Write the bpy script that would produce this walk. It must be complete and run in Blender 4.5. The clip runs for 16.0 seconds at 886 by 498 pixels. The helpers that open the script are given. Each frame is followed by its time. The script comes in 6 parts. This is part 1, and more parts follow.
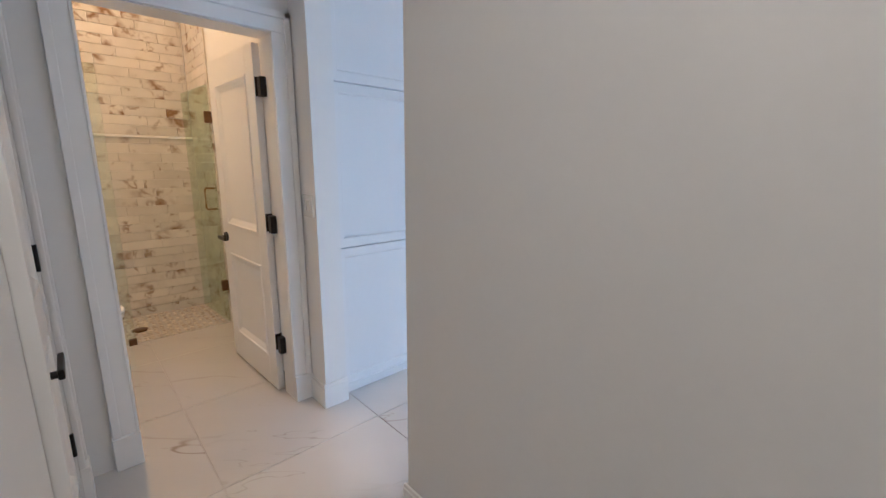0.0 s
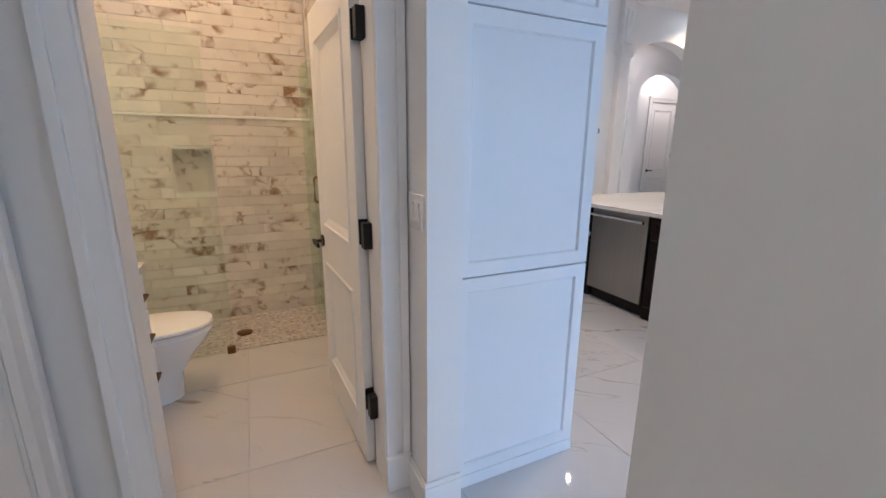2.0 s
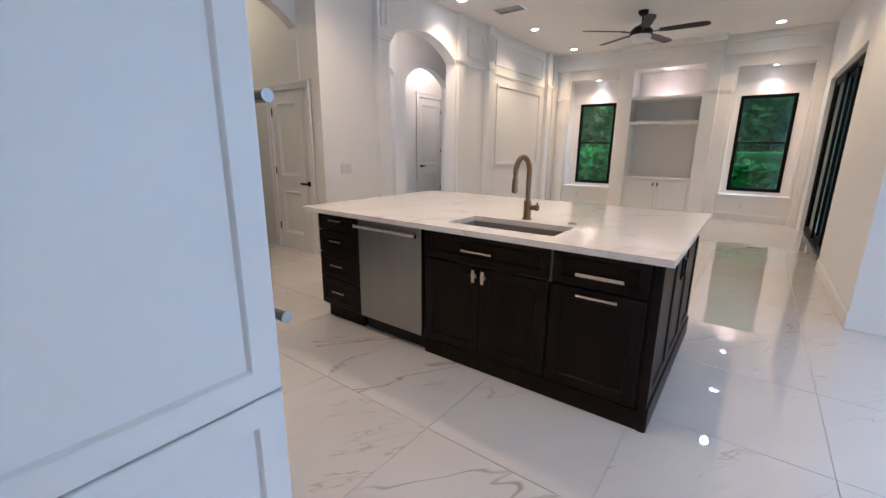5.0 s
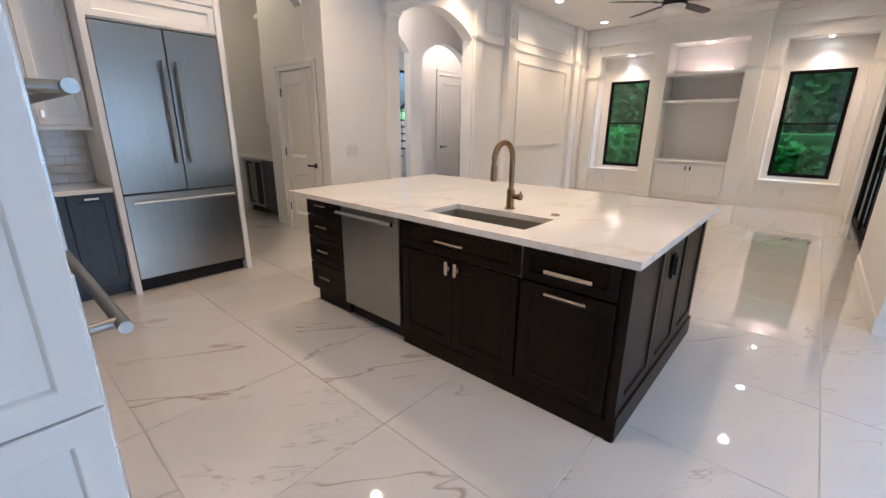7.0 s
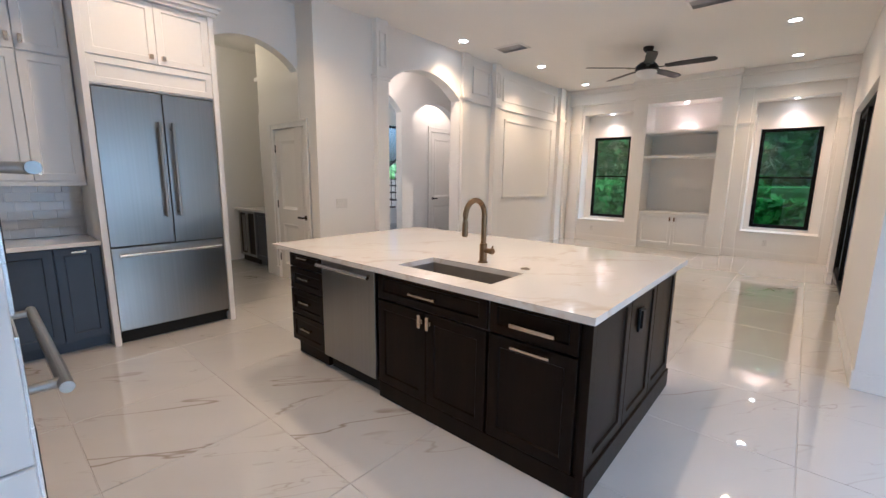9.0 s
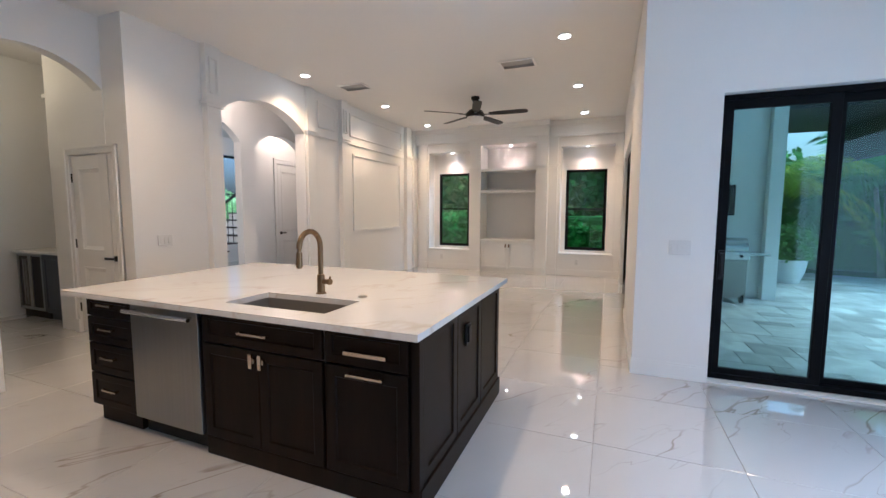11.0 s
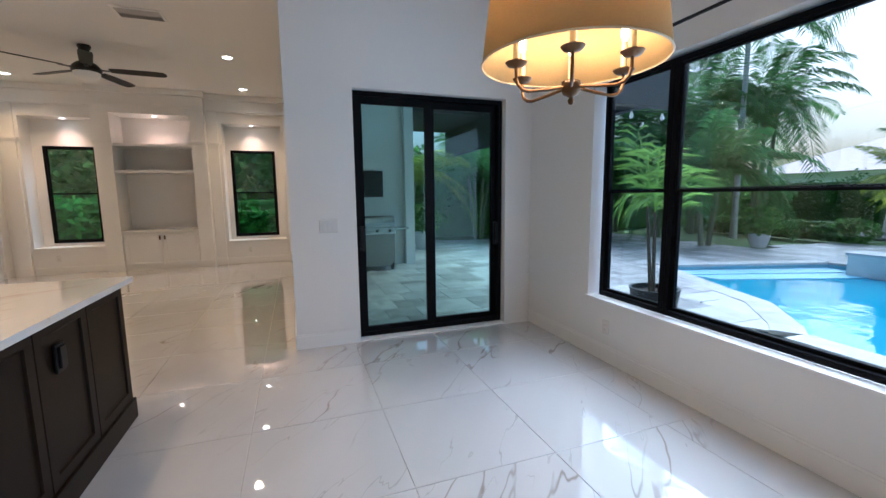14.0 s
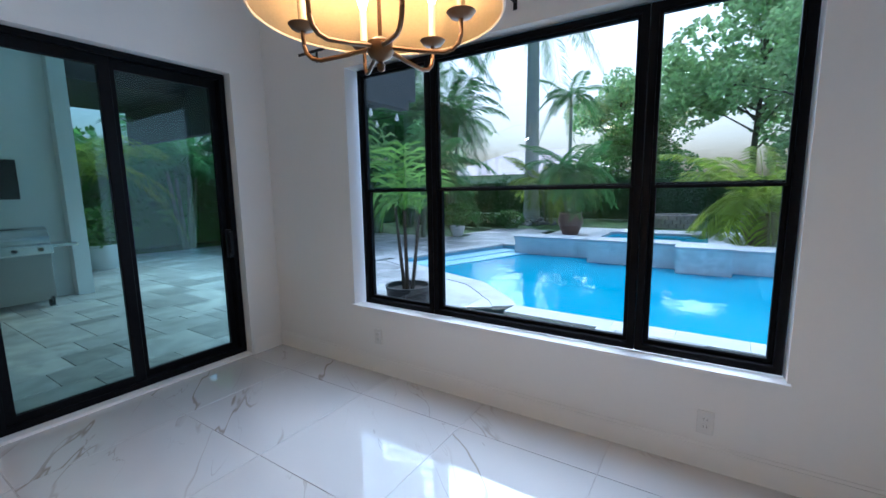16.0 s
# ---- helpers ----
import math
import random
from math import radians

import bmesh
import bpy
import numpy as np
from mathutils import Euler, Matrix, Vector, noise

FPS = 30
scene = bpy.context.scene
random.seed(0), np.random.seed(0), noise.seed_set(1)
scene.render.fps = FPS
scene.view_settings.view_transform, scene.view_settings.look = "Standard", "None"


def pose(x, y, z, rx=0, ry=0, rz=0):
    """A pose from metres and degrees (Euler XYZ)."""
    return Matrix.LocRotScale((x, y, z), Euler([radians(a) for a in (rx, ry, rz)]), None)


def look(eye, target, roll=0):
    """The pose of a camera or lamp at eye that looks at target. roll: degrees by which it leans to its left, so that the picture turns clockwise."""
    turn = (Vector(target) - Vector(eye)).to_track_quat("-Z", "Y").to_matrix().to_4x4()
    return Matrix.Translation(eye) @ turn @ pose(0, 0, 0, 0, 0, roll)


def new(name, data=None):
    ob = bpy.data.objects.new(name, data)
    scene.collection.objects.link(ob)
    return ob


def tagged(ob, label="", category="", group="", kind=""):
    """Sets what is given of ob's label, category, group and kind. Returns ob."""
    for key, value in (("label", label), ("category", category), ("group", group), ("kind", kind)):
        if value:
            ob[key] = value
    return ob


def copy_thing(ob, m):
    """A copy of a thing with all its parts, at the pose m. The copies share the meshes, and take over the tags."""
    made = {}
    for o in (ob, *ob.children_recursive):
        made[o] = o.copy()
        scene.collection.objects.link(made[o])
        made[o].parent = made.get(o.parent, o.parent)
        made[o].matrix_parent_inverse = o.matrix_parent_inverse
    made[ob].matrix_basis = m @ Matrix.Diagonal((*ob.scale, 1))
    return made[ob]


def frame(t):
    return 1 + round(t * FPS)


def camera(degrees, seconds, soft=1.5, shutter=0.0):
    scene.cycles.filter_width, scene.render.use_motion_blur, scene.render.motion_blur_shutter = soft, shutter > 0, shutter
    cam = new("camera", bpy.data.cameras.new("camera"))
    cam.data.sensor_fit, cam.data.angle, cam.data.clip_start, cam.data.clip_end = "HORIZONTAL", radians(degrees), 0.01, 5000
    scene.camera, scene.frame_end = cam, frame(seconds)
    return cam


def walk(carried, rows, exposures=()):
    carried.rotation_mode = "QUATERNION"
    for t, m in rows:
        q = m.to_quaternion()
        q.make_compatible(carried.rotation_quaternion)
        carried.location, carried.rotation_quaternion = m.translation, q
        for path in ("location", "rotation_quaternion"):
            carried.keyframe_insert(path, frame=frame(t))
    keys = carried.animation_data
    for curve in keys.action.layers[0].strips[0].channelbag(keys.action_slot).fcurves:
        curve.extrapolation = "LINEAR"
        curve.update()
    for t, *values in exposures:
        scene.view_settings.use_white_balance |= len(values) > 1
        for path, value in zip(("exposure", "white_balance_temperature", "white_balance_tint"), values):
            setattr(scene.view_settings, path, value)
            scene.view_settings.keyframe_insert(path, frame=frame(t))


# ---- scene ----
cam = camera(94.1, 16.0)
PATH = [
    (0, (0.151, 0.53, 1.398), (1.475, 1.973, 0.993), 0.4),
    (0.5, (0.279, 0.703, 1.383), (1.315, 2.36, 0.958), 0.4),
    (1, (0.402, 0.897, 1.398), (1.211, 2.667, 0.936), 0.3),
    (1.5, (0.543, 1.133, 1.392), (1.27, 2.937, 0.926), 0.4),
    (2, (0.618, 1.37, 1.369), (1.439, 3.135, 0.907), 0.4),
    (2.5, (0.708, 1.591, 1.401), (1.762, 3.223, 0.927), 0.7),
    (3, (0.846, 1.769, 1.426), (2.132, 3.227, 0.957), 0.6),
    (3.5, (1.016, 1.891, 1.4), (2.48, 3.174, 0.939), 0.6),
    (4, (1.202, 1.977, 1.374), (2.747, 3.159, 0.91), 0.5),
    (4.2, (1.271, 1.984, 1.362), (2.833, 3.147, 0.906), 0.2),
    (6.3, (1.742, 1.964, 1.381), (3.247, 3.163, 0.836), 1.1),
    (6.5, (1.764, 1.922, 1.387), (3.25, 3.139, 0.83), 1.0),
    (7, (1.815, 1.786, 1.397), (3.253, 3.054, 0.829), 0.6),
    (7.5, (1.858, 1.707, 1.409), (3.271, 3.01, 0.855), 0.7),
    (8, (1.868, 1.672, 1.444), (3.284, 2.99, 0.935), 0.8),
    (8.2, (1.867, 1.672, 1.448), (3.288, 2.998, 0.978), 0.7),
    (10.3, (1.865, 1.513, 1.441), (3.555, 2.566, 1.258), 0.3),
    (10.5, (1.891, 1.493, 1.452), (3.627, 2.469, 1.268), 0.1),
    (11, (1.873, 1.466, 1.432), (3.72, 2.211, 1.254), 0.2),
    (11.5, (1.88, 1.436, 1.433), (3.809, 1.928, 1.248), 0.2),
    (12, (1.897, 1.378, 1.408), (3.872, 1.634, 1.224), 0.2),
    (12.5, (1.901, 1.335, 1.416), (3.891, 1.351, 1.218), -0.2),
    (13, (1.907, 1.275, 1.388), (3.884, 1.061, 1.181), -0.2),
    (13.5, (1.915, 1.242, 1.409), (3.851, 0.802, 1.172), -0.4),
    (14, (1.918, 1.195, 1.411), (3.787, 0.529, 1.153), -0.6),
    (14.5, (2.001, 1.156, 1.4), (3.741, 0.208, 1.131), -0.4),
    (15, (2.115, 1.191, 1.425), (3.643, -0.07, 1.149), -0.5),
    (15.5, (2.261, 1.182, 1.408), (3.541, -0.331, 1.134), -0.6),
    (16, (2.507, 1.106, 1.419), (3.583, -0.556, 1.139), -0.9),
]
EXPOSURES = [(0, 1.5, 4500, 10), (2.5, 1.5, 4300, 10), (4, 1.34, 4400, 10), (7, 1.5, 4700, 10), (10.5, 1.42, 4600, 10), (12, 1.22, 4800, 10), (14, 0.88, 4950, 10), (16, 0.72, 4750, 10)]
walk(cam, [(t, look(eye, target, roll)) for t, eye, target, roll in PATH], EXPOSURES)


# ---- world, sun, large lights ----
world = bpy.data.worlds.new("sky")
scene.world = world
world.use_nodes = True
wn = world.node_tree.nodes
sky = wn.new("ShaderNodeTexSky")
sky.sky_type = "NISHITA"
sky.sun_disc = False
sky.sun_elevation = radians(50)
sky.sun_rotation = radians(169)
sky.air_density, sky.dust_density, sky.ozone_density = 1.0, 7.0, 1.0
wn["Background"].inputs[1].default_value = 0.15
world.node_tree.links.new(sky.outputs[0], wn["Background"].inputs[0])

H = 3.47          # ceiling height


def lamp(name, kind, place, target, power, colour, **settings):
    data = bpy.data.lights.new(name, kind)
    data.energy, data.color = power, colour
    if kind == "AREA":
        data.shape = settings.get("shape", "RECTANGLE")
        data.size, data.size_y = settings.get("size", 0.3), settings.get("size_y", 0.3)
    elif kind == "SPOT":
        data.spot_size, data.spot_blend, data.shadow_soft_size = radians(settings.get("cone", 110)), 1.0, 0.06
    elif kind == "SUN":
        data.angle = radians(settings.get("angle", 12))
    else:
        data.shadow_soft_size = settings.get("soft", 0.03)
    ob = new(name, data)
    ob.matrix_world = look(place, target)
    return ob


lamp("sun", "SUN", (3.5, -18, 22.0), (0, 0, 0), 3.2, (0.78, 0.90, 1.0), angle=80)
# the sky's light in the opening of the pool window
lamp("window_daylight", "AREA", (3.515, -1.19, 1.43), (3.515, 0, 1.43), 12, (0.82, 0.93, 0.98), size=2.64, size_y=1.76)
WARM = (1.0, 0.58, 0.25)
CANS = [(7.04, 5.80), (7.02, 2.03), (9.06, 5.58), (9.04, 2.02), (10.98, 5.55), (10.98, 2.02),
        (4.56, 5.37), (4.56, 2.9), (3.0, 5.3), (2.75, 2.9)]
for x, y in CANS:
    lamp("can_light", "SPOT", (x, y, H - 0.03), (x, y, 0), 50 if x > 5 else 42, WARM, cone=126)
for x, y, z in ((11.80, 5.2, 2.90), (11.80, 1.98, 2.90), (11.70, 3.7, 2.99)):
    lamp("niche_light", "SPOT", (x, y, z), (x, y, 0), 22, (1.0, 0.58, 0.36), cone=110)
# added fill spot to brighten the entry hall; its source is unknown
lamp("entry_fill", "SPOT", (0.53, 0.1, H - 0.03), (0.53, 0.1, 0), 38, (1.0, 0.72, 0.44), cone=150)
# bare point fills added to brighten both halls and the pantry, no fittings there
lamp("hall_fill", "POINT", (6.4, 6.85, 3.2), (6.4, 6.85, 0), 9, (1.0, 0.66, 0.40), soft=0.1)
lamp("far_hall_fill", "POINT", (9.0, 7.8, 3.2), (9, 7.8, 0), 8, (1.0, 0.66, 0.40), soft=0.1)
lamp("pantry_fill", "POINT", (4.1, 8.0, 3.1), (4.1, 8, 0), 4, (1.0, 0.68, 0.33), soft=0.1)
# added warm ceiling fills for the bathroom, beyond its vanity bulbs
lamp("bath_fill", "SPOT", (0.3, 3.6, H - 0.03), (0.3, 3.6, 0), 32, (1.0, 0.47, 0.13), cone=150)
lamp("shower_fill", "SPOT", (0.4, 4.6, H - 0.03), (0.4, 4.6, 0), 23, (1.0, 0.47, 0.13), cone=150)
# another added point fill, for the foyer beyond the arches
lamp("foyer_fill", "POINT", (8.0, 10.0, 3.2), (8, 10, 0), 40, (1.0, 0.86, 0.70), soft=0.15)

# ---- materials ----


def material(name, colour, rough=0.5, metal=0.0, var=0.06, scale=3.0, bump=0.0, bump_scale=60.0, fine=40.0, spec=0.5, stretch=(1, 1, 1), coat=0.0):
    """A painted or plain surface: the colour varied at two scales, with a fine relief."""
    m = bpy.data.materials.new(name)
    m.use_nodes = True
    n, l = m.node_tree.nodes, m.node_tree.links
    b = n["Principled BSDF"]
    b.inputs["Metallic"].default_value = metal
    b.inputs["Specular IOR Level"].default_value = spec
    b.inputs["Coat Weight"].default_value = coat
    b.inputs["Coat Roughness"].default_value = 0.05
    geo = n.new("ShaderNodeNewGeometry")
    mp = n.new("ShaderNodeMapping")
    mp.inputs["Scale"].default_value = stretch
    l.new(geo.outputs["Position"], mp.inputs["Vector"])
    big, small = n.new("ShaderNodeTexNoise"), n.new("ShaderNodeTexNoise")
    big.inputs["Scale"].default_value, small.inputs["Scale"].default_value = scale, fine
    big.inputs["Detail"].default_value = small.inputs["Detail"].default_value = 4
    l.new(mp.outputs[0], big.inputs["Vector"])
    l.new(mp.outputs[0], small.inputs["Vector"])
    add = n.new("ShaderNodeMath")
    add.operation = "MULTIPLY_ADD"
    add.inputs[1].default_value = 0.4
    l.new(small.outputs[0], add.inputs[0])
    l.new(big.outputs[0], add.inputs[2])
    ramp = n.new("ShaderNodeValToRGB")
    ramp.color_ramp.elements[0].position, ramp.color_ramp.elements[1].position = 0.45, 0.95
    lo = [max(0, c * (1 - var)) for c in colour]
    hi = [min(1, c * (1 + var)) for c in colour]
    ramp.color_ramp.elements[0].color, ramp.color_ramp.elements[1].color = (*lo, 1), (*hi, 1)
    l.new(add.outputs[0], ramp.inputs[0])
    l.new(ramp.outputs[0], b.inputs["Base Color"])
    rr = n.new("ShaderNodeMapRange")
    rr.inputs["To Min"].default_value, rr.inputs["To Max"].default_value = rough * 0.9, min(1, rough * 1.12)
    l.new(big.outputs[0], rr.inputs[0])
    l.new(rr.outputs[0], b.inputs["Roughness"])
    if bump:
        bn = n.new("ShaderNodeTexNoise")
        bn.inputs["Scale"].default_value = bump_scale
        bn.inputs["Detail"].default_value = 3
        l.new(mp.outputs[0], bn.inputs["Vector"])
        bp = n.new("ShaderNodeBump")
        bp.inputs["Strength"].default_value, bp.inputs["Distance"].default_value = bump, 0.002
        l.new(bn.outputs[0], bp.inputs["Height"])
        l.new(bp.outputs[0], b.inputs["Normal"])
    return m


def stone(name, base, vein, vein2, rough, vein_scale, width, jitter=True, cloud=0.05, stretch=(1, 1, 1), coat=0.0, tone=0.0, isles=False, turn=0.0, gate_at=0.5, warp_by=0.9, detail=5):
    """Veined marble or quartz; each piece is cut from another place of the slab."""
    m = bpy.data.materials.new(name)
    m.use_nodes = True
    n, l = m.node_tree.nodes, m.node_tree.links
    b = n["Principled BSDF"]
    b.inputs["Roughness"].default_value = rough
    b.inputs["Coat Weight"].default_value = coat
    b.inputs["Coat Roughness"].default_value = 0.03
    geo, info = n.new("ShaderNodeNewGeometry"), n.new("ShaderNodeObjectInfo")
    shift = n.new("ShaderNodeVectorMath")
    shift.operation = "MULTIPLY_ADD"
    comb = n.new("ShaderNodeCombineXYZ")
    rnd = geo.outputs["Random Per Island"] if isles else info.outputs["Random"]
    for i, k in enumerate((37.0, 53.0, 71.0)):
        mu = n.new("ShaderNodeMath")
        mu.operation = "MULTIPLY"
        mu.inputs[1].default_value = k if jitter else 0.0
        l.new(rnd, mu.inputs[0])
        l.new(mu.outputs[0], comb.inputs[i])
    mpn = n.new("ShaderNodeMapping")
    mpn.inputs["Rotation"].default_value = (0, 0, radians(turn))
    l.new(geo.outputs["Position"], mpn.inputs["Vector"])
    l.new(mpn.outputs[0], shift.inputs[0])
    shift.inputs[1].default_value = stretch
    l.new(comb.outputs[0], shift.inputs[2])
    warp = n.new("ShaderNodeTexNoise")
    warp.inputs["Scale"].default_value, warp.inputs["Detail"].default_value = vein_scale * 0.8, 5
    l.new(shift.outputs[0], warp.inputs["Vector"])
    mix = n.new("ShaderNodeVectorMath")
    mix.operation = "MULTIPLY_ADD"
    mix.inputs[1].default_value = (warp_by / vein_scale,) * 3
    l.new(warp.outputs["Color"], mix.inputs[0])
    l.new(shift.outputs[0], mix.inputs[2])

    def veins(scale, wide, offset):
        v = n.new("ShaderNodeTexNoise")
        v.inputs["Scale"].default_value, v.inputs["Detail"].default_value = scale, detail
        v.inputs["Roughness"].default_value = 0.55
        o = n.new("ShaderNodeVectorMath")
        o.operation = "ADD"
        o.inputs[1].default_value = (offset, offset * 2, offset * 3)
        l.new(mix.outputs[0], o.inputs[0])
        l.new(o.outputs[0], v.inputs["Vector"])
        s = n.new("ShaderNodeMath")
        s.operation = "SUBTRACT"
        s.inputs[1].default_value = 0.5
        l.new(v.outputs[0], s.inputs[0])
        a = n.new("ShaderNodeMath")
        a.operation = "ABSOLUTE"
        l.new(s.outputs[0], a.inputs[0])
        r = n.new("ShaderNodeMapRange")
        r.interpolation_type = "SMOOTHSTEP"
        r.inputs["From Min"].default_value, r.inputs["From Max"].default_value = 0.0, wide
        r.inputs["To Min"].default_value, r.inputs["To Max"].default_value = 1.0, 0.0
        l.new(a.outputs[0], r.inputs[0])
        gate = n.new("ShaderNodeTexNoise")
        gate.inputs["Scale"].default_value = scale * 1.3
        l.new(o.outputs[0], gate.inputs["Vector"])
        gr = n.new("ShaderNodeMapRange")
        gr.interpolation_type = "SMOOTHSTEP"
        gr.inputs["From Min"].default_value, gr.inputs["From Max"].default_value = gate_at, gate_at + 0.16
        l.new(gate.outputs[0], gr.inputs[0])
        p = n.new("ShaderNodeMath")
        p.operation = "MULTIPLY"
        l.new(r.outputs[0], p.inputs[0])
        l.new(gr.outputs[0], p.inputs[1])
        return p.outputs[0]

    cl = n.new("ShaderNodeTexNoise")
    cl.inputs["Scale"].default_value = vein_scale * 1.5
    l.new(shift.outputs[0], cl.inputs["Vector"])
    c0 = n.new("ShaderNodeValToRGB")
    c0.color_ramp.elements[0].position, c0.color_ramp.elements[1].position = 0.35, 0.65
    c0.color_ramp.elements[0].color = (*[c * (1 - cloud) for c in base], 1)
    c0.color_ramp.elements[1].color = (*base, 1)
    l.new(cl.outputs[0], c0.inputs[0])
    col = c0.outputs[0]
    for scale, wide, offset, paint in ((vein_scale, width, 3.1, vein), (vein_scale * 2.1, width * 0.7, 9.7, vein2)):
        mx = n.new("ShaderNodeMix")
        mx.data_type = "RGBA"
        l.new(veins(scale, wide, offset), mx.inputs["Factor"])
        l.new(col, mx.inputs[6])
        mx.inputs[7].default_value = (*paint, 1)
        col = mx.outputs[2]
    if tone:
        hv = n.new("ShaderNodeHueSaturation")
        mr = n.new("ShaderNodeMapRange")
        mr.inputs["To Min"].default_value, mr.inputs["To Max"].default_value = 1 - tone, 1.0
        l.new(rnd, mr.inputs[0])
        l.new(mr.outputs[0], hv.inputs["Value"])
        l.new(col, hv.inputs["Color"])
        col = hv.outputs[0]
    l.new(col, b.inputs["Base Color"])
    return m


def glass(name, tint, rough=0.0, mirror=0.12):
    """A thin pane: mostly clear, with a reflection that grows towards grazing."""
    m = bpy.data.materials.new(name)
    m.use_nodes = True
    n, l = m.node_tree.nodes, m.node_tree.links
    out = n["Material Output"]
    n.remove(n["Principled BSDF"])
    tr, gl, mx, fr = n.new("ShaderNodeBsdfTransparent"), n.new("ShaderNodeBsdfGlossy"), n.new("ShaderNodeMixShader"), n.new("ShaderNodeLayerWeight")
    tr.inputs[0].default_value = (*tint, 1)
    gl.inputs["Roughness"].default_value = rough
    gl.inputs[0].default_value = (0.9, 1.0, 0.97, 1)
    pw, ma = n.new("ShaderNodeMath"), n.new("ShaderNodeMath")
    pw.operation, ma.operation = "POWER", "MULTIPLY_ADD"
    pw.inputs[1].default_value = 4.0
    ma.inputs[1].default_value, ma.inputs[2].default_value = 0.8, mirror
    l.new(fr.outputs["Facing"], pw.inputs[0])
    l.new(pw.outputs[0], ma.inputs[0])
    l.new(ma.outputs[0], mx.inputs[0])
    l.new(tr.outputs[0], mx.inputs[1])
    l.new(gl.outputs[0], mx.inputs[2])
    l.new(mx.outputs[0], out.inputs[0])
    return m


def glow(name, colour, strength):
    m = bpy.data.materials.new(name)
    m.use_nodes = True
    b = m.node_tree.nodes["Principled BSDF"]
    b.inputs["Base Color"].default_value = (*colour, 1)
    b.inputs["Emission Color"].default_value = (*colour, 1)
    b.inputs["Emission Strength"].default_value = strength
    return m


PAINT = material("wall_paint", (0.80, 0.79, 0.77), 0.55, var=0.015, scale=0.8, bump=0.12, bump_scale=180)
CEIL = material("ceiling_paint", (0.78, 0.77, 0.75), 0.8, var=0.015, scale=0.6, bump=0.15, bump_scale=120)
# shade of the louver gaps put into the slat colour; the vent is white
VENT_SHADE = material("vent_slat_shade", (0.5, 0.49, 0.47), 0.5, var=0.05)
TRIM = material("trim_paint", (0.82, 0.81, 0.79), 0.35, var=0.015, scale=2, bump=0.05, bump_scale=90)
LACQ = material("white_lacquer", (0.80, 0.80, 0.80), 0.38, var=0.012, scale=2, bump=0.05, bump_scale=140)
ESPRESSO = material("espresso_wood", (0.0095, 0.0048, 0.0022), 0.38, var=0.5, scale=2, bump=0.12, bump_scale=50, fine=12, stretch=(6, 6, 0.6), spec=0.14)
NAVY = material("navy_lacquer", (0.035, 0.048, 0.075), 0.42, var=0.08, scale=3)
STEEL = material("brushed_steel", (0.33, 0.325, 0.31), 0.30, 1.0, var=0.05, scale=2, bump=0.03, bump_scale=60, fine=20, stretch=(30, 30, 0.3))
STEEL_H = material("brushed_steel_across", (0.60, 0.60, 0.60), 0.26, 1.0, var=0.05, scale=2, bump=0.05, bump_scale=30, fine=20, stretch=(1, 0.5, 60))
NICKEL = material("champagne_nickel", (0.62, 0.52, 0.40), 0.25, 1.0, var=0.05, scale=8)
SINK = material("satin_sink_steel", (0.30, 0.285, 0.265), 0.42, 0.55, var=0.06, scale=5, bump=0.03, bump_scale=80)
BRONZE = material("aged_bronze", (0.16, 0.095, 0.05), 0.38, 1.0, var=0.2, scale=14, bump=0.1, bump_scale=200)
FAUCET = material("antique_gold_metal", (0.25, 0.165, 0.088), 0.28, 1.0, var=0.08, scale=9)
BLACK = material("black_metal", (0.008, 0.008, 0.009), 0.4, 0.0, spec=0.3, var=0.15, scale=6)
FRAME = material("black_window_frame", (0.006, 0.006, 0.007), 0.45, 0.0, var=0.2, scale=5, bump=0.05, bump_scale=200, spec=0.08)
DARK = material("dark_gap", (0.01, 0.01, 0.01), 0.8, var=0.1)
PLATE = material("switch_plate_plastic", (0.75, 0.74, 0.72), 0.25, var=0.02, scale=6)
PORC = material("porcelain", (0.86, 0.85, 0.82), 0.12, var=0.01, coat=0.6)
GROUT = material("grout", (0.50, 0.48, 0.46), 0.85, var=0.08, scale=5, bump=0.2)
TILE = stone("marble_floor_tile", (0.56, 0.55, 0.54), (0.33, 0.285, 0.24), (0.42, 0.395, 0.37), 0.03, 1.5, 0.009, cloud=0.05, coat=1.0, turn=38, stretch=(0.24, 1.15, 1), gate_at=0.485, warp_by=0.26, detail=4)
QUARTZ = stone("quartz_top", (0.80, 0.785, 0.76), (0.62, 0.55, 0.47), (0.69, 0.64, 0.58), 0.10, 0.9, 0.02, jitter=False, cloud=0.05, turn=30, stretch=(0.6, 1.2, 1), gate_at=0.49, warp_by=0.6, coat=0.3)
SUBWAY = stone("calacatta_wall_tile", (0.80, 0.76, 0.69), (0.24, 0.14, 0.06), (0.36, 0.28, 0.20), 0.14, 2.8, 0.075, cloud=0.12, tone=0.16, gate_at=0.52, warp_by=0.6)
SUBWAY_ISLE = stone("calacatta_side_tile", (0.80, 0.76, 0.69), (0.24, 0.14, 0.06), (0.36, 0.28, 0.20), 0.14, 2.8, 0.075, cloud=0.12, tone=0.16, isles=True, gate_at=0.52, warp_by=0.6)
PEBBLE_ISLE = stone("marble_pebbles", (0.74, 0.68, 0.58), (0.42, 0.28, 0.16), (0.5, 0.42, 0.33), 0.35, 6.0, 0.08, cloud=0.2, tone=0.45, isles=True)
SPLASH = stone("backsplash_tile", (0.72, 0.70, 0.67), (0.62, 0.6, 0.57), (0.66, 0.64, 0.61), 0.08, 3.0, 0.03, cloud=0.06, tone=0.12)
PANE = glass("window_glass", (0.79, 0.82, 0.82), mirror=0.04)
